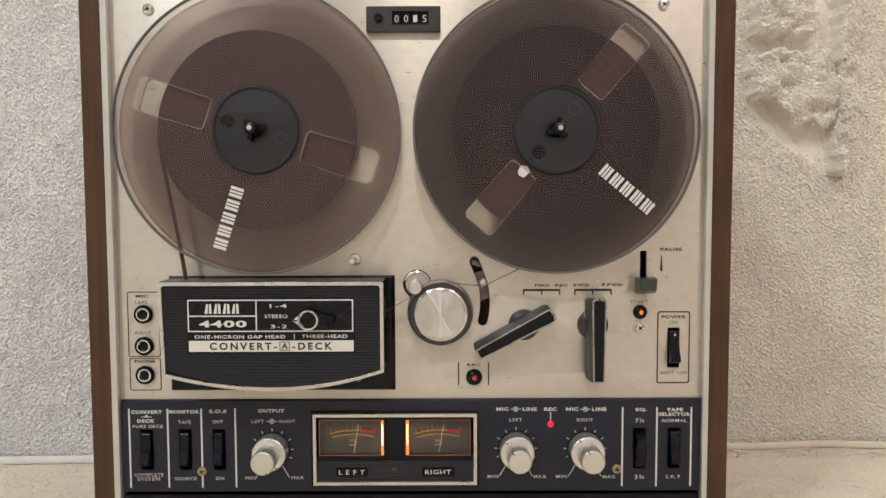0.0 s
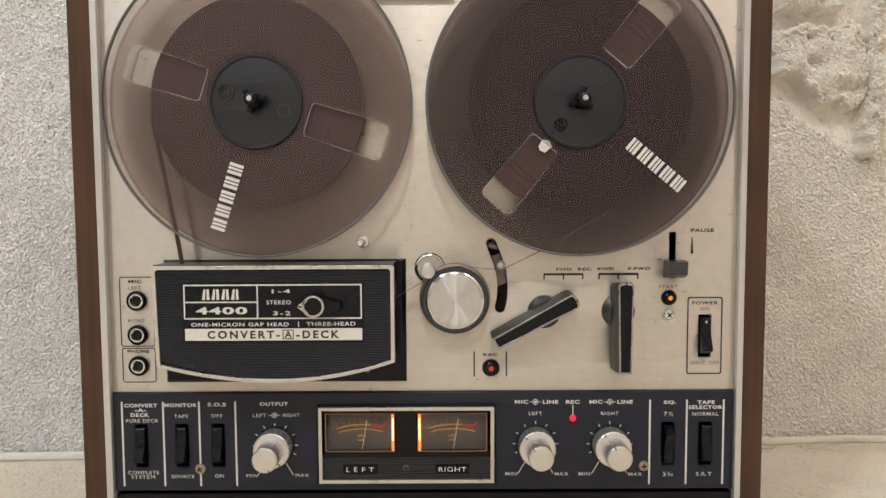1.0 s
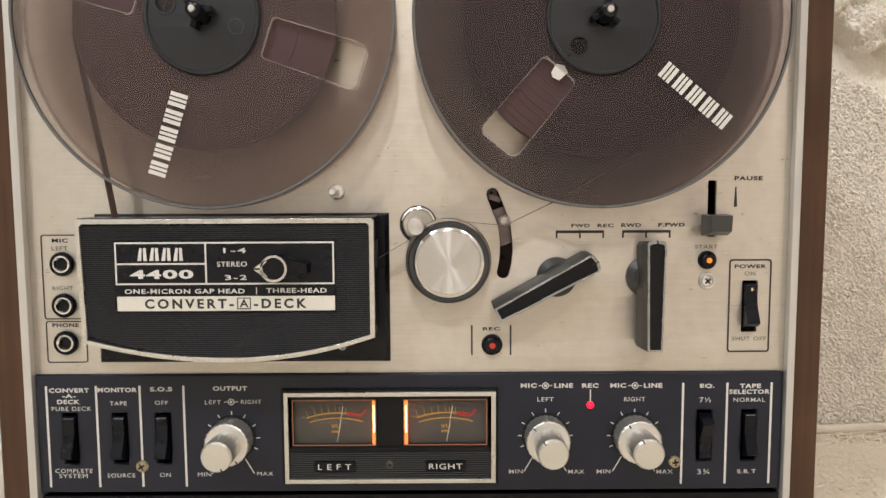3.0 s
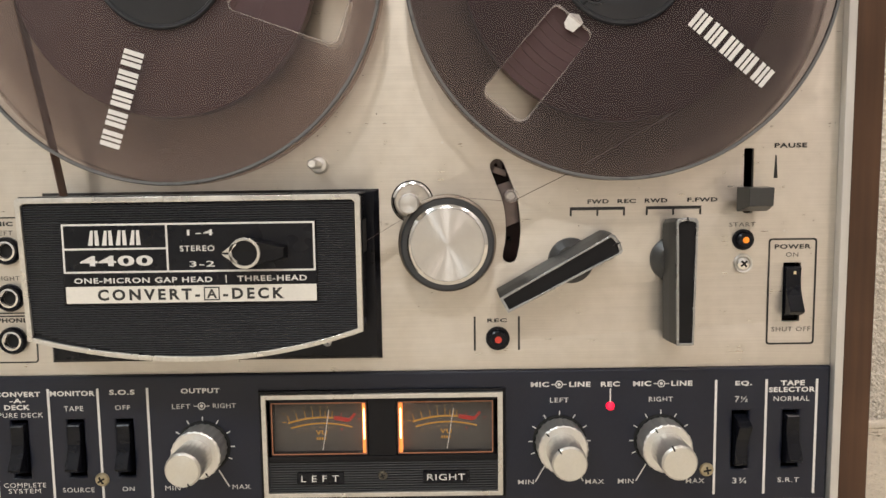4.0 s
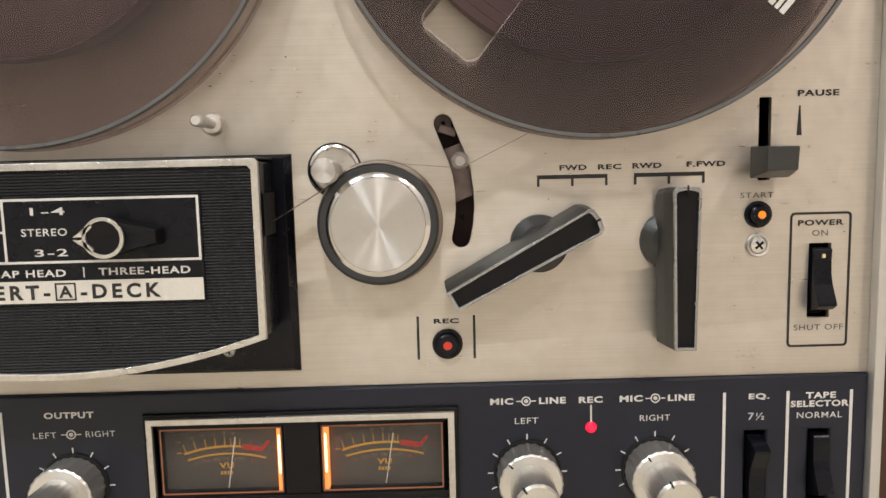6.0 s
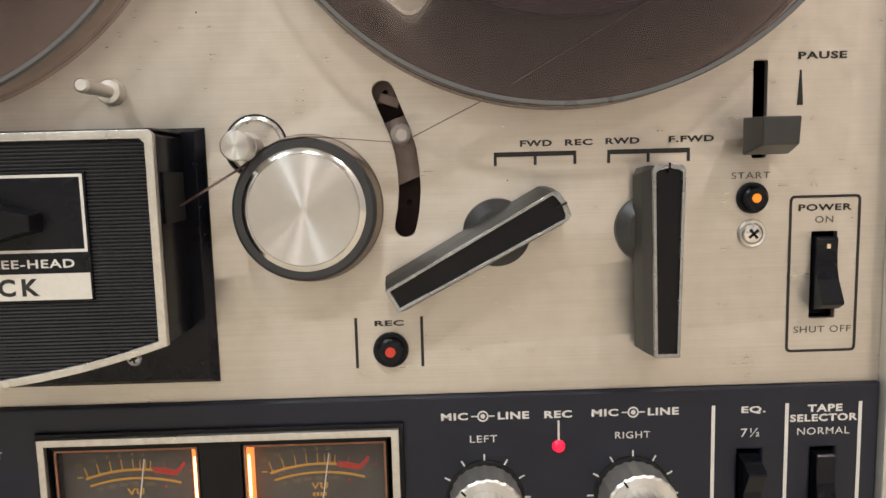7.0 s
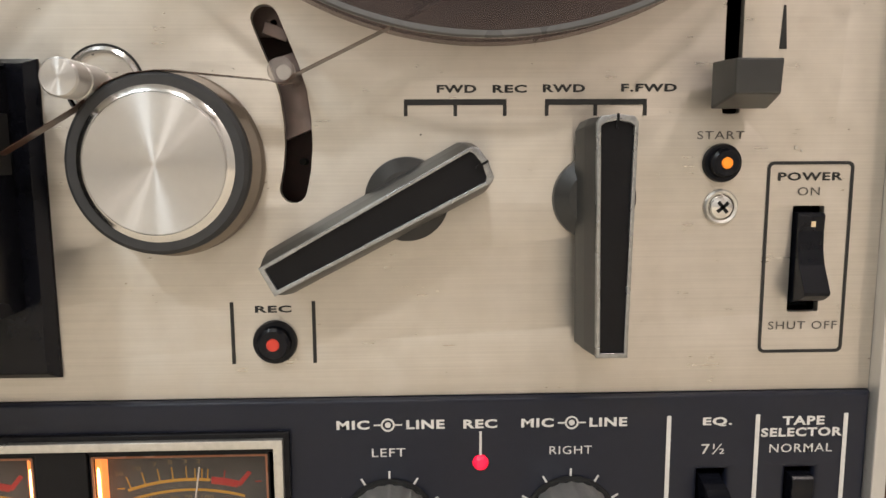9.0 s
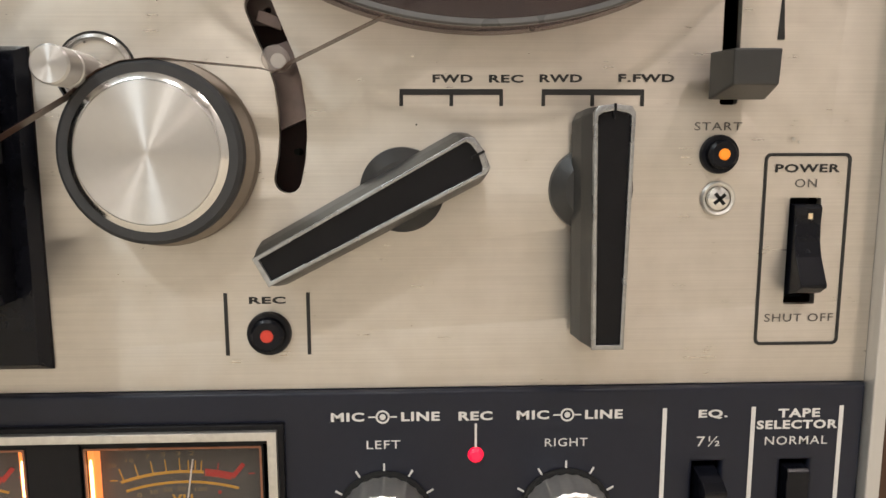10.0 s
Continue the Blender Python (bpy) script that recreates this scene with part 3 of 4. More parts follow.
for x in (-212.1, -186.2, -163.5, -140.7, 119.9, 143.0, 166.1):
    mark([rect(x - 0.55, x + 0.55, 69.3, 123.6)], CT, WHITE, ctrl, "divider_line")
for text, x, z, w, h, bold in (
        ("CONVERT", -200.2, 121.3, 20.9, 2.4, .036), ("-A-", -200.4, 118.3, 7.2, 2.2, .036), ("DECK", -200.8, 115.2, 11.8, 2.4, .036), ("PURE DECK", -199.4, 111.5, 20.6, 2.2, 0),
        ("COMPLETE", -199.7, 78.1, 19.6, 2.2, 0), ("SYSTEM", -200.1, 75.3, 15, 2.2, 0), ("MONITOR", -175.1, 121.4, 20.6, 2.4, .036), ("TAPE", -174.9, 114.3, 8.9, 2.2, 0),
        ("SOURCE", -174.9, 75.5, 14.6, 2.2, 0), ("S.O.S", -152.3, 121.7, 11.6, 2.4, .036), ("OFF", -152.4, 114.5, 7, 2.2, 0), ("ON", -151.8, 75.7, 5.6, 2.2, 0),
        ("OUTPUT", -116.4, 121.9, 17.8, 2.4, .035), ("LEFT", -125.5, 114.6, 8.4, 2.2, 0), ("RIGHT", -105.6, 114.7, 10.6, 2.2, 0), ("MIN", -131.2, 75.8, 7.0, 2.2, 0), ("MAX", -99.3, 76.0, 8.4, 2.2, 0),
        ("MIC", 39.2, 122.6, 8.3, 2.4, .036), ("LINE", 57.5, 122.5, 9.7, 2.4, .036), ("REC", 71.4, 122.4, 8.6, 2.4, .036), ("LEFT", 48.1, 115.2, 8.5, 2.2, .003), ("MIC", 86, 122.4, 8.3, 2.4, .036),
        ("LINE", 104.2, 122.3, 9.7, 2.4, .036), ("RIGHT", 94.7, 115.0, 11, 2.2, .003), ("EQ.", 132.5, 121.8, 7.6, 2.5, .036), ("7\u00bd", 131.6, 114.5, 6, 2.8, .003), ("3\u00be", 131.7, 75.7, 6.5, 2.8, .003),
        ("TAPE", 155, 121.8, 11, 2.4, .036), ("SELECTOR", 154.7, 118.7, 21.3, 2.4, .036), ("NORMAL", 154.7, 114.4, 16.5, 2.3, .003), ("S.R.T", 154.4, 75.8, 10, 2.2, .003),
        ("MIN", 32.7, 76.4, 7.2, 2.2, .003), ("MAX", 64.6, 76.2, 8.6, 2.2, .003), ("MIN", 79, 76.2, 7.2, 2.2, .003), ("MAX", 111.2, 75.9, 8.6, 2.2, .003)):
    put(text, x, z, w, h, CT, WHITE, ctrl, bold)
for x, z in ((-116.1, 114.7), (48.0, 122.5), (94.8, 122.3)):
    mark([circle(x, z, 1.75, 24), circle(x, z, 1.3, 24)], CT, WHITE, ctrl)
    mark([circle(x, z, 0.75, 16)], CT, WHITE, ctrl)
    mark([rect(x - 3.6, x - 1.8, z - 0.18, z + 0.18)], CT, WHITE, ctrl)
    mark([rect(x + 1.8, x + 3.6, z - 0.18, z + 0.18)], CT, WHITE, ctrl)


def level_knob(cx, cz, notch):
    for a in (0, 30, 60, 90, 120, 150, 180, 205, -25):
        ca, sa = math.cos(radians(a)), math.sin(radians(a))
        mark([stroke(cx + ca * 10.6, cz + sa * 10.6, cx + ca * 14.4, cz + sa * 14.4, 0.5)], CT, WHITE, ctrl, "tick")
    for a in (240, 300):
        ca, sa = math.cos(radians(a)), math.sin(radians(a))
        mark([stroke(cx + ca * 13, cz + sa * 13, cx + ca * 22.3, cz + sa * 22.3, 0.5)], CT, WHITE, ctrl, "tick")
    k = part("level_knob", turned(cx, cz, [(7.5, -13.5), (10.7, -13.5), (11.3, -12.9), (11.3, C - 0.6), (9, C - 0.6)], 96, 24, 0.03), KNOB, deck, "polished aluminium double level knob")
    # near-black disc behind the knob, slightly wider than its lower ring
    part("dark_disc", turned(cx, cz, [(0, C - 1.0), (11.9, C - 1.0), (12.4, C - 0.6), (12.4, C + 0.2)], 48), VOID, k)
    part("upper_knob", turned(cx, cz, [(7.45, -28.7), (7.75, -28.3), (7.75, -13.6), (7, -13.4)], 96, 24, 0.025), KNOB, k)
    centred(part("knob_top", turned(cx, cz, [(0, -29.5), (6.9, -29.5), (7.55, -28.7)], 64), KNOBTOP, k, "satin aluminium knob top"), cx, cz)
    for a, r, y in ((notch, 10.0, -13.62), (notch - 8, 6.9, -29.55)):
        ca, sa = math.cos(radians(a)), math.sin(radians(a))
        part("index_mark", plate([stroke(cx + ca * (r - 0.9), cz + sa * (r - 0.9), cx + ca * (r + 1.0), cz + sa * (r + 1.0), 0.6)], y - 0.06, y + 1.5), VOID, k)


level_knob(-116.0, 95.4, 300)
level_knob(48.2, 95.8, 135)
level_knob(94.8, 95.6, 122)
screw(-163.7, 80.4, C - 0.2, 3.3, BRASS, deck, 0, 30)
screw(116.4, 81.2, C - 0.2, 3.3, BRASS, deck, 0, 10)
mark([rect(71.2, 71.8, 114, 120.4)], CT, WHITE, ctrl)
part("record_lamp", turned(71.5, 112.1, [(0, C - 1.6), (1.2, C - 1.3), (1.9, C - 0.6), (2.1, C + 0.2)], 28), LED, deck, "lit red record lamp")

# ---- meters ----
meter = part("meter_panel", plate([rect(-89.6, 23.4, 70.8, 122), rect(-86.2, 19.9, 73.8, 118.6)], -3.6, C + 0.2, 0.5), BLACK, deck, "black panel with two lit level meters")
part("frame", plate([rect(-88.1, 21.9, 72.0, 120.6), rect(-86.0, 19.6, 74.1, 118.4)], -5.2, -3.3, 0.2), SILVER, meter, "worn silver frame")
part("ledge", boxed(-86, 19.6, -3.6, 4, 88.4, 91, 0.4), BLACK, meter)
part("centre_block", boxed(-39.6, -26.9, -3.4, 8, 91.1, 118.3, 0.3), BLACK, meter)
part("upper_strip", boxed(-86, 19.6, -3.0, 8, 116.8, 118.4, 0.1), BLACK, meter)
part("back", boxed(-87, 20.4, 8, 9, 73.5, 119, 0), VOID, meter)
bm = bmesh.new()
for k in range(12):
    zz = 74.3 + k * 1.18
    vs = [bm.verts.new(Vector(p) * U) for p in ((-86, -2.0, zz), (-86, -3.3, zz + 0.15), (-86, -3.3, zz + 0.55), (-86, -2.0, zz + 0.85), (19.6, -2.0, zz), (19.6, -3.3, zz + 0.15), (19.6, -3.3, zz + 0.55), (19.6, -2.0, zz + 0.85))]
    for i in range(3):
        bm.faces.new((vs[i], vs[i + 1], vs[i + 5], vs[i + 4]))
tagged(part("ribs", bm, RIB, meter), kind="stuff")
part("rib_backing", boxed(-86, 19.6, -2.2, 0, 74.1, 88.4, 0), BLACK, meter)
for x0, x1, text, t0, t1 in ((-73, -51.4, "L E F T", -71, -53.7), (-14.9, 6.5, "RIGHT", -13, 4.5)):
    part("name_plate", boxed(x0, x1, -4.0, -2.5, 78.0, 83.4, 0.2), GLOSS, meter)
    part("lettering", words(text, t0, t1, 79.1, 82.1, -4.12, 0.0), WHITE, meter)
screw(-33.6, 81.4, -3.0, 2.3, DULL, deck).name = "meter_screw"


def arc(cx, cz, r, a0, a1, w, n=20):
    out = [(cx + (r + w / 2) * math.cos(radians(a0 + (a1 - a0) * k / n)), cz + (r + w / 2) * math.sin(radians(a0 + (a1 - a0) * k / n))) for k in range(n + 1)]
    return out + [(cx + (r - w / 2) * math.cos(radians(a1 + (a0 - a1) * k / n)), cz + (r - w / 2) * math.sin(radians(a1 + (a0 - a1) * k / n))) for k in range(n + 1)]


def level_meter(x0, x1, lamp_right, needle):
    mx = (x0 + x1) / 2 + 0.8
    m = part("level_meter", boxed(x0 + 0.2, x1 - 0.2, 2.0, 2.6, 91.2, 116.6, 0), DIAL, deck, "dark meter dial with amber scale and white needle")
    y = 1.85
    cz, r = 58.6, 49.0
    mark([arc(mx, cz, r, 109, 84, 0.75)], y, DIALAMBER, m, "scale_arc")
    mark([arc(mx, cz, r, 83.6, 75.5, 1.9)], y, DIALRED, m, "scale_arc")
    mark([stroke(mx + 12.4, 105.8, mx + 15.4, 109.4, 1.2)], y, DIALRED, m, "scale_arc")
    mark([arc(mx, cz - 2.8, r, 107.5, 73.5, 0.65)], y, DIALAMBER, m, "scale_arc")
    for a in (108, 103.5, 99, 95, 91, 88.5, 86.5, 84.8, 80):
        ca, sa = math.cos(radians(a)), math.sin(radians(a))
        ln = 3.6 if a > 90 else 3.0
        mark([stroke(mx + ca * (r + 0.3), cz + sa * (r + 0.3), mx + ca * (r + ln), cz + sa * (r + ln), 0.28)], y, DIALAMBER if a > 84 else DIALRED, m, "tick")
    for a, t in ((109.5, "20"), (104.4, "10"), (99.4, "7"), (95.2, "5"), (91.2, "3"), (87.5, "2")):
        ca, sa = math.cos(radians(a)), math.sin(radians(a))
        put(t, mx + ca * (r + 5), cz + sa * (r + 5), 0.75 * len(t) + 0.5, 1.1, y, DIALGREY, m)
    for a, t in ((105, "0"), (100.3, "30"), (95.5, "50"), (91, "70"), (84.5, "100")):
        ca, sa = math.cos(radians(a)), math.sin(radians(a))
        put(t, mx + ca * (r - 4.7), cz + sa * (r - 4.7), 0.95 * len(t) + 0.3, 1.1, y, DIALGREY, m)
    put("VU", mx - 0.6, 100.3, 5.4, 2.2, y, DIALAMBER, m, 0.03)
    for k in range(4):
        mark([rect(mx - 2.9 + k * 1.2, mx - 2.1 + k * 1.2, 96.9, 98.1)], y, DIALAMBER, m, "maker_block")
    mark([rect(mx - 18.6, mx - 16.8, 105.3, 105.6)], y, DIALAMBER, m)
    mark([circle(mx + 9.0, 101.8, 0.45, 12)], y, DIALRED, m)
    mark([rect(mx + 16.6, mx + 18.2, 106.6, 106.9)], y, DIALRED, m)
    nx0, nx1 = needle
    part("needle", plate([stroke(nx0, 92.4, nx1, 111.6, 0.38)], 0.3, 0.5), NEEDLE, m, "thin white needle")
    xa, xb = (x1 - 2.6, x1 - 0.9) if lamp_right else (x0 + 0.9, x0 + 2.6)
    part("lamp_edge", boxed(xa, xb, -1.6, 1.8, 91.6, 115.8, 0.3), AMBER, m, "glowing amber lamp edge")
    xm = (xa + xb) / 2
    part("bulb", turned(0, 0, [(0, -7.5), (0.3, -7.0), (0.42, -5), (0.42, 5), (0.3, 7.0), (0, 7.5)], 12), BULB, m, "bright lamp filament")
    bulb = [c for c in m.children if c.name.startswith("bulb")][0]
    bulb.rotation_euler = (radians(90), 0, 0)
    bulb.location = (xm * U, -1.75 * U, 105.5 * U)
    part("bezel", plate([rect(x0, x1, 90.9, 116.7, 0.6, 2), rect(x0 + 0.5, x1 - 0.5, 91.5, 116.1, 0.4, 2)], -2.6, 2.0, 0.1), BLACK, m)
    part("glass_edge", plate([rect(x0 + 0.5, x1 - 0.5, 91.5, 116.1, 0.4, 2), rect(x0 + 1.0, x1 - 1.0, 92.0, 115.6, 0.4, 2)], -2.75, -2.35), LITRIM, m, "plastic rim with the lamp's amber glow put into its colour")
    part("glass", boxed(x0 + 0.5, x1 - 0.5, -2.3, -1.8, 91.5, 116.1, 0.1), GLASS, m, "clear meter glass")


level_meter(-84.8, -40.0, True, (-61.4, -58.2))
level_meter(-26.7, 18.1, False, (-3.6, -0.5))
for ob in deck.children:
    if ob.name.startswith(("level_meter", "meter_panel", "meter_screw")):
        ob.location.z -= 0.4 * U

# ---- tape ----
part("tape_run", ribbon([(-37.5, 190.5), (-19.5, 201.0), (-16.3, 203.6), (-12.5, 206.3), (-7.5, 208.3), (-1.5, 209.0), (4, 208.7), (23.0, 206.9), (25.4, 206.0), (27.6, 206.6), (28.8, 208.0), (52, 219.2), (96, 244.0)], -12.0, -7.9), TAPE, deck, "thin brown recording tape")
part("tape_run", ribbon([(-183.0, 302), (-180.5, 285), (-170.8, 232), (-166.6, 205)], -15.0, -9.0, 0.5), TAPE, deck, "thin brown recording tape")


# ---- reels ----
def reel(cx, cz, spin, pack_r, plastic, label, back=0.0):
    """A seven-inch reel: two windowed clear flanges, wound tape, hub; spin turns the windows."""
    R = 91.7
    top = thing("tape_reel", label, "tape reel", (cx * U, back * U, cz * U), "reels on the deck")

    def turn(pts):
        ca, sa = math.cos(radians(spin)), math.sin(radians(spin))
        return [(x * ca - z * sa, x * sa + z * ca) for x, z in pts]

    def window(side):
        pts = []
        for u, v in rect(32, 80.5, -11, 11, 3.0):
            v *= 0.93 + 0.12 * (u - 32) / 48.5
            bow = (v / 10) ** 2
            pts.append((side * (u - (1.6 * bow if u > 60 else 0.8 * bow)), v))
        return turn(pts)

    for name, y0, y1 in (("front_flange", -19.0, -17.8), ("rear_flange", -7.7, -6.5)):
        fl = part(name, plate([circle(0, 0, R - 0.9, 128), window(1), window(-1)], y0, y1, 0.2), plastic, top, "smoky clear plastic flange")
        part("rim", turned(0, 0, [(R - 1.5, y0 - 0.25), (R - 0.4, y0 - 0.4), (R, y0 + 0.2), (R, y1 - 0.2), (R - 0.4, y1 + 0.3), (R - 1.5, y1 + 0.1)], 160), RIM if name == "front_flange" else plastic, fl, "rolled rim")
        for side in (1, -1):
            w = window(side)
            c = turn([(side * 56, 0)])[0]
            part("window_lip", plate([w, [(c[0] + (x - c[0]) * 0.975, c[1] + (z - c[1]) * 0.955) for x, z in w]], y0 - 0.15, y1 + 0.1), CLEAR, fl)
    part("tape_pack", turned(0, 0, [(25, -16.2), (pack_r * 0.55, -16.3), (pack_r * 0.551, -16.15), (pack_r * 0.72, -16.3), (pack_r * 0.721, -16.1), (pack_r, -16.2), (pack_r, -9.3), (25, -9.3)], 128), PACK, top, "dark brown wound tape")
    holes = [turn(circle(-18.2, 0, 4.3, 24))]
    part("hub", plate([circle(0, 0, 25.8, 96), circle(0, 0, 4.6, 24)] + holes, -19.4, -6.4, 0.3), HUB, top, "dark smoky hub")
    part("hub_ring", turned(0, 0, [(25.4, -19.1), (26.0, -20.0), (27.2, -20.0), (27.8, -19.1)], 96), HUB, top, "raised hub ring")
    part("hub_eye", plate([turn(circle(17, 0, 3.9, 24)), turn(circle(17, 0, 3.2, 24))], -19.8, -19.2, 0.1), GREY, top)
    part("hub_hole", plate([turn(circle(-18.2, 0, 5.3, 28)), turn(circle(-18.2, 0, 4.2, 28))], -19.8, -19.2, 0.1), HUB, top)
    part("hub_core", turned(0, 0, [(5, -11.0), (24.8, -11.0), (24.8, -10.2), (5, -10.2)], 48), VOID, top)
    part("hub_slit", plate([turn(stroke(-22.5, 0.4, -28.5, 1.4, 0.8))], -19.62, -19.45), VOID, top)
    if pack_r > 65:
        part("leader_scrap", plate([turn([(-36.5, -3.2), (-31, -4.0), (-29.5, -0.5), (-31.5, 3.0), (-36, 2.2), (-37.4, 0.2)])], -18.9, -18.5, 0.1), WHITE, top, "crumpled white leader scrap")
        for f in (0.6, 0.66, 0.78, 0.83, 0.9, 0.95):
            part("wound_edge", turned(0, 0, [(pack_r * f, -16.1), (pack_r * f + 0.25, -16.4), (pack_r * f + 0.5, -16.1)], 96), WOUND, top)
    # the maker's name as plain white blocks, along one spoke
    for k in range(5):
        u = -38 - k * 8.6
        for o, wd in ((0.0, 1.9), (2.6, 1.4), (4.7, 1.9)):
            uu = u + o * (1 if u > 0 else -1)
            lo, hi = min(uu, uu + wd * (1 if u > 0 else -1)), max(uu, uu + wd * (1 if u > 0 else -1))
            part("white_block", plate([turn([(-4.2, lo), (4.2, lo), (4.2, hi), (-4.2, hi)])], -19.25, -19.12), WHITE, top)
    # three-lobed spindle
    sp = part("spindle", turned(0, 0, [(0, -33), (1.6, -33), (3.4, -32), (3.9, -30), (3.9, -6), (4.4, -5), (4.4, 0.1)], 32), GLOSS, top, "black three-winged spindle with bright tip")
    for k in range(3):
        a = radians(spin + 30 + 120 * k)
        part("spindle_wing", plate([stroke(math.cos(a) * 2.5, math.sin(a) * 2.5, math.cos(a) * 7.2, math.sin(a) * 7.2, 2.6)], -27, -19.5, 0.4), GLOSS, sp)
    part("spindle_tip", turned(0, 0, [(0, -33.8), (1.4, -33.7), (1.7, -33.0)], 20), KNOB, sp, "bright metal tip")
    return top


reel(-118.9, 307.2, -18, 63.0, SMOKE, "smoky clear tape reel two thirds full of brown tape")
reel(72.2, 306.8, 50, 66.5, SMOKE_DARK, "smoky clear tape reel nearly full of brown tape", 2.2)


# ---- the room round the deck ----
def grid_noise(rng, nx, nz, cell):
    """Smooth random heights over a grid, with bumps of about cell grid steps."""
    gx, gz = int(nx / cell) + 3, int(nz / cell) + 3
    g = rng.random((gx, gz))
    u, v = np.arange(nx) / cell, np.arange(nz) / cell
    iu, iv = u.astype(int), v.astype(int)
    fu, fv = (u - iu)[:, None], (v - iv)[None, :]
    fu, fv = fu * fu * (3 - 2 * fu), fv * fv * (3 - 2 * fv)
    a, b = g[np.ix_(iu, iv)], g[np.ix_(iu + 1, iv)]
    c, d = g[np.ix_(iu, iv + 1)], g[np.ix_(iu + 1, iv + 1)]
    return (a * (1 - fu) + b * fu) * (1 - fv) + (c * (1 - fu) + d * fu) * fv - 0.5


def sheet(nx, nz, place):
    """A grid mesh from arrays of x, y and z."""
    x, y, z = place
    co = np.stack([x, y, z], -1).reshape(-1, 3)
    i = np.arange((nx - 1) * nz).reshape(nx - 1, nz)[:, :-1].ravel()
    quads = np.stack([i, i + nz, i + nz + 1, i + 1], 1)
    me = bpy.data.meshes.new("sheet")
    me.vertices.add(len(co))
    me.vertices.foreach_set("co", co.ravel())
    me.loops.add(quads.size)
    me.loops.foreach_set("vertex_index", quads.ravel())
    me.polygons.add(len(quads))
    me.polygons.foreach_set("loop_start", np.arange(len(quads)) * 4)
    me.update(calc_edges=True)
    me.polygons.foreach_set("use_smooth", [True] * len(quads))
    return me


# outlines of the raised leaf pattern, in metres of x and z
LEAF_SHAPES = [
    [(0.3009, 0.3977), (0.3225, 0.4027), (0.346, 0.3993), (0.3657, 0.4095), (0.381, 0.3977), (0.3806, 0.3428), (0.379, 0.329), (0.3706, 0.3251), (0.3598, 0.333), (0.35, 0.3306), (0.3421, 0.329), (0.3303, 0.3428), (0.3205, 0.3565), (0.3009, 0.3555)],
    [(0.3009, 0.4586), (0.3559, 0.4586), (0.3618, 0.4184), (0.3421, 0.4197), (0.3284, 0.417), (0.3009, 0.4184)],
    [(0.3849, 0.4586), (0.401, 0.4586), (0.399, 0.3919), (0.3987, 0.3428), (0.3998, 0.2957), (0.3936, 0.2829), (0.3837, 0.2839), (0.3824, 0.3035), (0.3802, 0.3192), (0.3845, 0.3428)],
]
LEAF_GROUND = [(0.3009, 0.4723), (0.4059, 0.4723), (0.4049, 0.2937), (0.3912, 0.276), (0.348, 0.3051), (0.3087, 0.3365), (0.3009, 0.3389)]


def inside(x, z, outline):
    """1 within a closed outline, 0 outside, with a soft step between."""
    hit = np.zeros(x.shape, bool)
    for (ax, az), (bx, bz) in zip(outline, outline[1:] + outline[:1]):
        if az != bz:
            hit ^= ((az > z) != (bz > z)) & (x < (bx - ax) * (z - az) / (bz - az) + ax)
    soft = hit.astype(float)
    for _ in range(2):
        soft[1:-1, 1:-1] = (soft[1:-1, 1:-1] * 2 + soft[:-2, 1:-1] + soft[2:, 1:-1] + soft[1:-1, :-2] + soft[1:-1, 2:]) / 6
    return soft


def towel(seed, x0, x1, z0, z1, y, pile, leaf):
    rng = np.random.default_rng(seed)
    step = 0.00125
    nx, nz = int((x1 - x0) / step), int((z1 - z0) / step)
    x, z = np.meshgrid(np.linspace(x0, x1, nx), np.linspace(z0, z1, nz), indexing="ij")
    loops = grid_noise(rng, nx, nz, 1.0) * 1.0 + grid_noise(rng, nx, nz, 1.6) * 0.9 + grid_noise(rng, nx, nz, 2.7) * 0.45
    soft = grid_noise(rng, nx, nz, 110) * 0.006 + grid_noise(rng, nx, nz, 16) * 0.0010
    height = loops * pile + soft
    if leaf:
        wob = grid_noise(rng, nx, nz, 7) * 0.007
        wx, wz = x + wob, z + grid_noise(rng, nx, nz, 7) * 0.007
        flat = inside(wx, wz, LEAF_GROUND)
        high = np.maximum.reduce([inside(wx, wz, shape) for shape in LEAF_SHAPES])
        lumps = 0.5 + grid_noise(rng, nx, nz, 9) * 1.6
        height = height * (1 - 0.85 * flat * (1 - high)) + high * (0.013 + 0.009 * lumps + grid_noise(rng, nx, nz, 4) * 0.006) - 0.004 * flat * (1 - high)
    return sheet(nx, nz, (x, y - height, z)), height, (flat * (1 - high) if leaf else np.zeros_like(height))


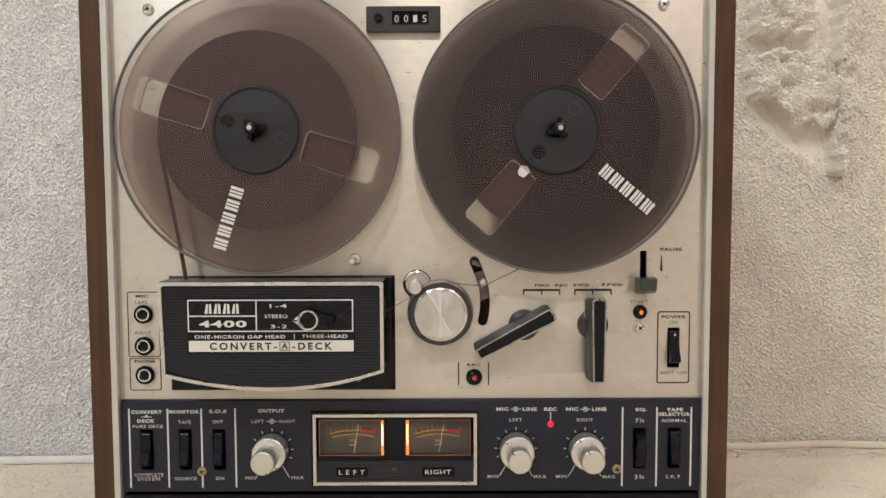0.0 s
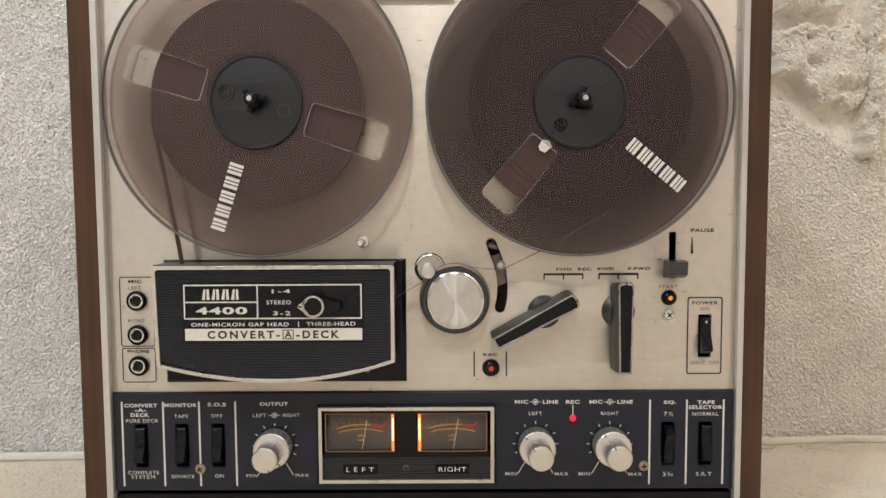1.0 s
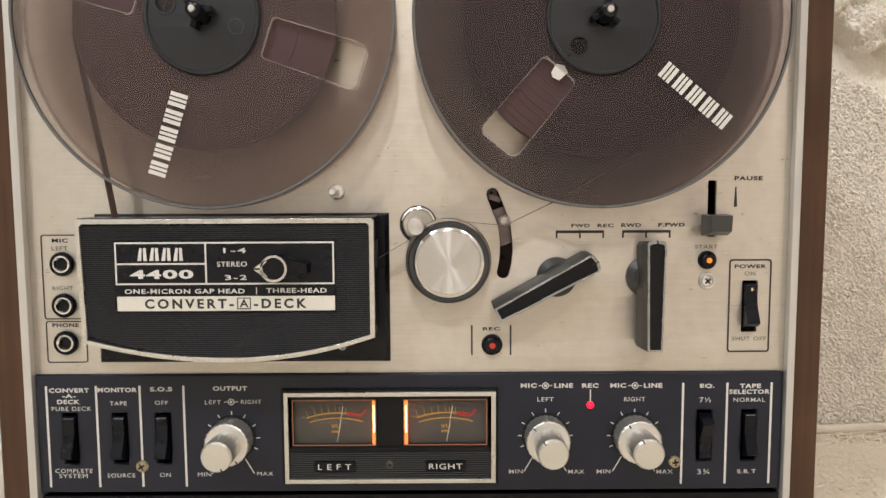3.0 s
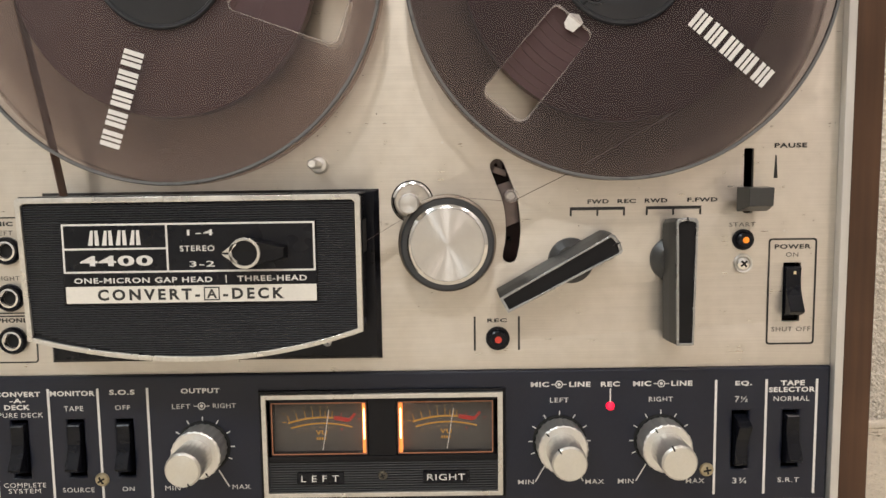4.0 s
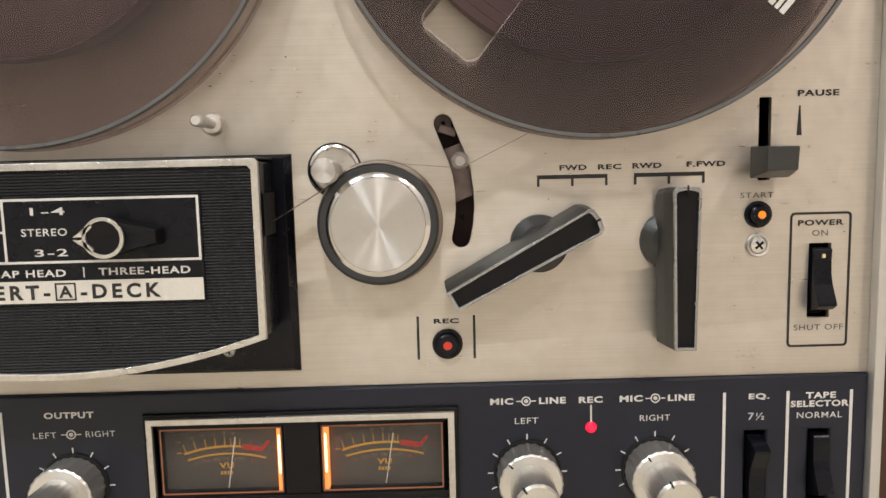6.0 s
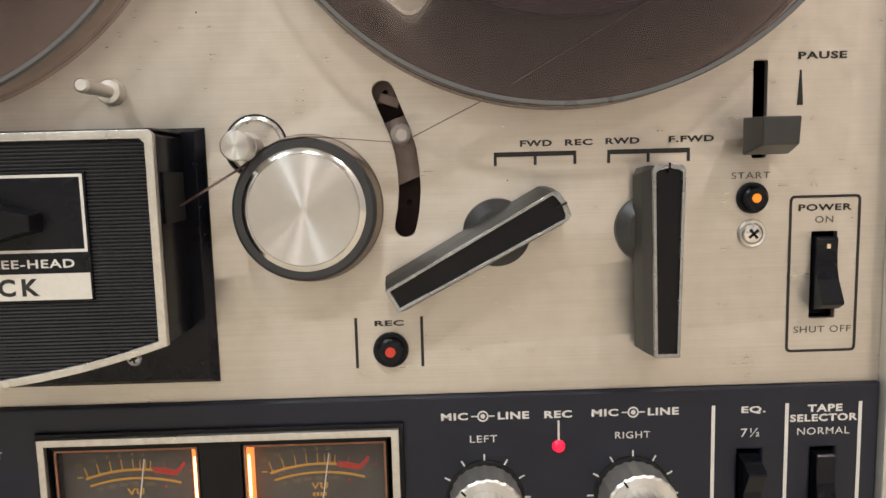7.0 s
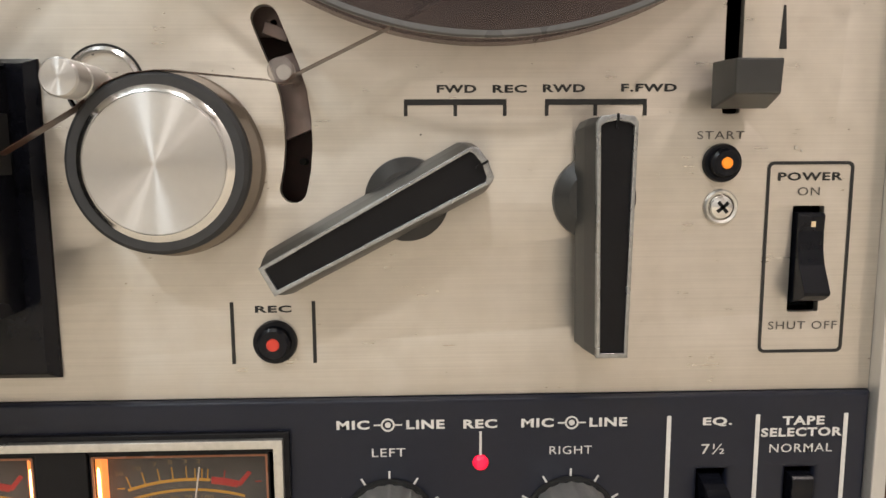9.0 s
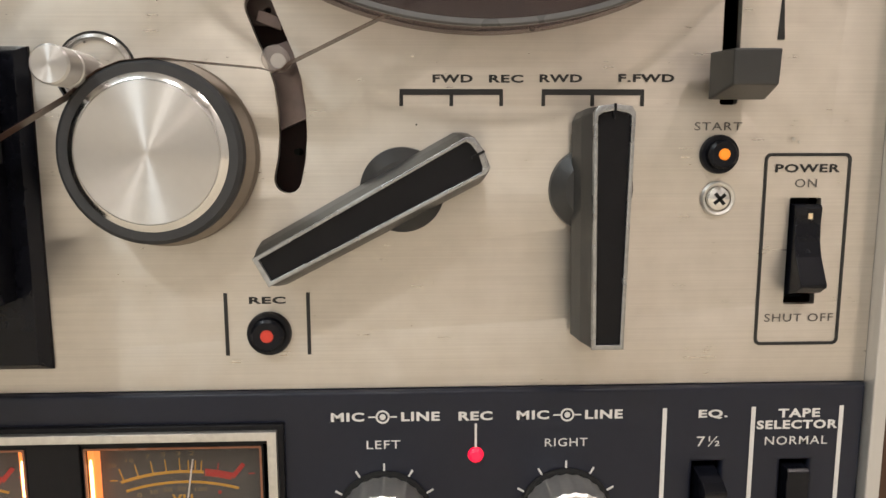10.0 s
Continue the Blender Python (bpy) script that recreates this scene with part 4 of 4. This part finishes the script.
def loop_pile(seed, x0, x1, z0, z1, box, y, height, flat, long, wide, tall, lean):
    """Small arched loops of yarn standing on the cloth, as one mesh."""
    rng = np.random.default_rng(seed + 40)
    bx0, bx1, bz0, bz1 = box
    pitch = wide * 1.45
    gx, gz = np.meshgrid(np.arange(bx0, bx1, pitch), np.arange(bz0, bz1, pitch * 1.15), indexing="ij")
    cx = (gx + rng.uniform(-0.6, 0.6, gx.shape) * pitch).ravel()
    cz = (gz + rng.uniform(-0.6, 0.6, gx.shape) * pitch).ravel()
    nx, nz = height.shape
    ix = np.clip(((cx - x0) / (x1 - x0) * (nx - 1)).astype(int), 0, nx - 1)
    iz = np.clip(((cz - z0) / (z1 - z0) * (nz - 1)).astype(int), 0, nz - 1)
    keep = (rng.random(len(cx)) > 0.97 * flat[ix, iz]) & (cz > z0)
    cx, cz, h = cx[keep], cz[keep], height[ix, iz][keep]
    n = len(cx)
    a = radians(90 + lean) + rng.normal(0, 0.75, n)
    du = np.stack([np.cos(a), np.sin(a)], 1) * (long * rng.uniform(0.7, 1.3, n))[:, None]
    dv = np.stack([-np.sin(a), np.cos(a)], 1) * (wide / 2 * rng.uniform(0.8, 1.2, n))[:, None]
    up = tall * rng.uniform(0.6, 1.4, n)
    cols = []
    for u, w in ((-0.5, 0.0), (-0.3, 0.75), (0.05, 1.0), (0.35, 0.7), (0.5, 0.0)):
        for v, s in ((-1, 0.55), (0, 1.0), (1, 0.55)):
            px, pz = cx + du[:, 0] * u + dv[:, 0] * v, cz + du[:, 1] * u + dv[:, 1] * v
            cols.append(np.stack([px, y - h - up * w * s + 0.0006 * (1 - s), pz], 1))
    co = np.stack(cols, 1).reshape(-1, 3)
    base = []
    for i in range(4):
        for j in range(2):
            k = i * 3 + j
            base.append((k, k + 3, k + 4, k + 1))
    quads = (np.arange(n)[:, None, None] * 15 + np.array(base)[None]).reshape(-1, 4)
    me = bpy.data.meshes.new("loops")
    me.vertices.add(len(co))
    me.vertices.foreach_set("co", co.ravel())
    me.loops.add(quads.size)
    me.loops.foreach_set("vertex_index", quads.ravel())
    me.polygons.add(len(quads))
    me.polygons.foreach_set("loop_start", np.arange(len(quads)) * 4)
    me.update(calc_edges=True)
    me.polygons.foreach_set("use_smooth", [True] * len(quads))
    return me


def cloth(name, label, seed, x0, x1, z1, y, mat, pile, leaf, box, yarn):
    top = thing(name, label, "towel", (0, 0, 0), "towels behind the deck")
    z0 = FLOOR + 0.002
    me, height, flat = towel(seed, x0, x1, z0, z1, y, pile, leaf)
    part("terry_face", me, mat, top)
    tagged(part("yarn_nap", loop_pile(seed, x0, x1, z0, z1, box, y, height, flat, *yarn), mat, top, "dense looped yarn"), kind="stuff")
    rng = np.random.default_rng(seed + 5)
    nx = 220
    u = np.linspace(x0, x1, nx)
    wav = grid_noise(rng, nx, 4, 24)[:, 0] * 0.006
    a = np.linspace(0, 2 * math.pi, 10)
    xx = np.repeat(u[:, None], 10, 1)
    part("hem", sheet(nx, 10, (xx, (y - 0.004 + wav)[:, None] + 0.0018 * np.cos(a)[None, :], (FLOOR + 0.0042 + wav * 0.15)[:, None] + 0.0040 * np.sin(a)[None, :])), HEM if leaf else HEM_WHITE, top, "flat woven hem")
    part("backing", boxed(x0 / U, x1 / U, (y + 0.012) / U, (y + 0.016) / U, (FLOOR + 0.001) / U, z1 / U, 0), HEM, top)
    return top


cloth("towel", "white looped terry towel hanging behind the deck", 3, -0.72, -0.03, 0.62, 0.216, TOWEL_WHITE, 0.0012, False, (-0.60, -0.17, 0.0058, 0.56), (0.0042, 0.0015, 0.0026, 0))
cloth("towel", "cream terry towel with raised leaf pattern hanging behind the deck", 4, -0.02, 0.72, 0.62, 0.250, TOWEL_CREAM, 0.0010, True, (0.13, 0.63, 0.0058, 0.56), (0.0044, 0.0016, 0.0021, 25))

# floor: a nap of short pile near the deck, plain beyond
rng = np.random.default_rng(9)
nx, ny = 520, 260
gx, gy = np.meshgrid(np.linspace(-0.75, 0.75, nx), np.linspace(-0.40, 0.27, ny), indexing="ij")
nap = grid_noise(rng, nx, ny, 1.8) * 0.0016 + grid_noise(rng, nx, ny, 30) * 0.004
edge = np.clip(np.minimum.reduce([gx + 0.75, 0.75 - gx, gy + 0.40, 0.27 - gy]) / 0.05, 0, 1)
floor_ob = part("floor", boxed(-1900, 1900, -2800, 420, -100, FLOOR / U - 7, 0), CARPET)
tagged(floor_ob, "beige short-pile carpet", "floor", kind="structure")
part("carpet_nap", sheet(nx, ny, (gx, gy, FLOOR + nap * edge - 0.008 * (1 - edge))), CARPET, floor_ob, "short beige carpet pile")

for k, bx in enumerate(((-0.62, -0.22), (0.17, 0.64))):
    me = loop_pile(60 + k, -0.75, 0.75, -0.40, 0.27, (bx[0], bx[1], -0.03, 0.25), 0.0, nap * edge, np.zeros_like(nap), 0.0042, 0.0017, 0.0007, 60)
    mapped(me, lambda a: np.stack([a[:, 0], a[:, 2], FLOOR - a[:, 1]], 1))
    tagged(part("carpet_yarn", me, CARPET, floor_ob, "short beige carpet yarn"), kind="stuff")

# unseen walls and ceiling, added for metal reflections and bounced light
for name, box in (("wall_north", (-1900, 1900, 300, 420, 0, 2500)), ("wall_south", (-1900, 1900, -2800, -2700, 0, 2500)), ("wall_west", (-1900, -1800, -2700, 300, 0, 2500)), ("wall_east", (1800, 1900, -2700, 300, 0, 2500))):
    x0, x1, y0, y1, z0, z1 = box
    tagged(part(name, boxed(x0, x1, y0, y1, FLOOR / U - 1.2, z1, 0), PLASTER), "unseen warm white plaster wall, added for reflections", "wall", kind="structure")
tagged(part("ceiling", boxed(-1900, 1900, -2800, 420, 2500, 2600, 0), PLASTER), "unseen white plaster ceiling, added for reflections", "ceiling", kind="structure")

GLOW = material("lit_diffuser", (1.0, 0.86, 0.68), 0.5, emit=2.0)
for x, y, power, size, tone in LAMPS:
    fx = thing("ceiling_light", "round lit ceiling light with white rim", "ceiling light", (x, y, 2500 * U), "ceiling lights")
    ring = part("lamp_rim", turned(0, 0, [(size * 480, -40), (size * 500, -45), (size * 520, -30), (size * 520, 0)], 48), PLASTER, fx)
    disc = part("diffuser", turned(0, 0, [(0, -18), (size * 480, -18)], 48), GLOW, fx)
    for o in (ring, disc):
        o.rotation_euler = (radians(-90), 0, 0)
    la = bpy.data.lights.new("ceiling_lamp", "AREA")
    la.shape, la.size, la.energy, la.color = "DISK", size, power, tone
    lo = new("ceiling_lamp", la)
    lo.matrix_world = pose(x, y, 2500 * U - 0.06)
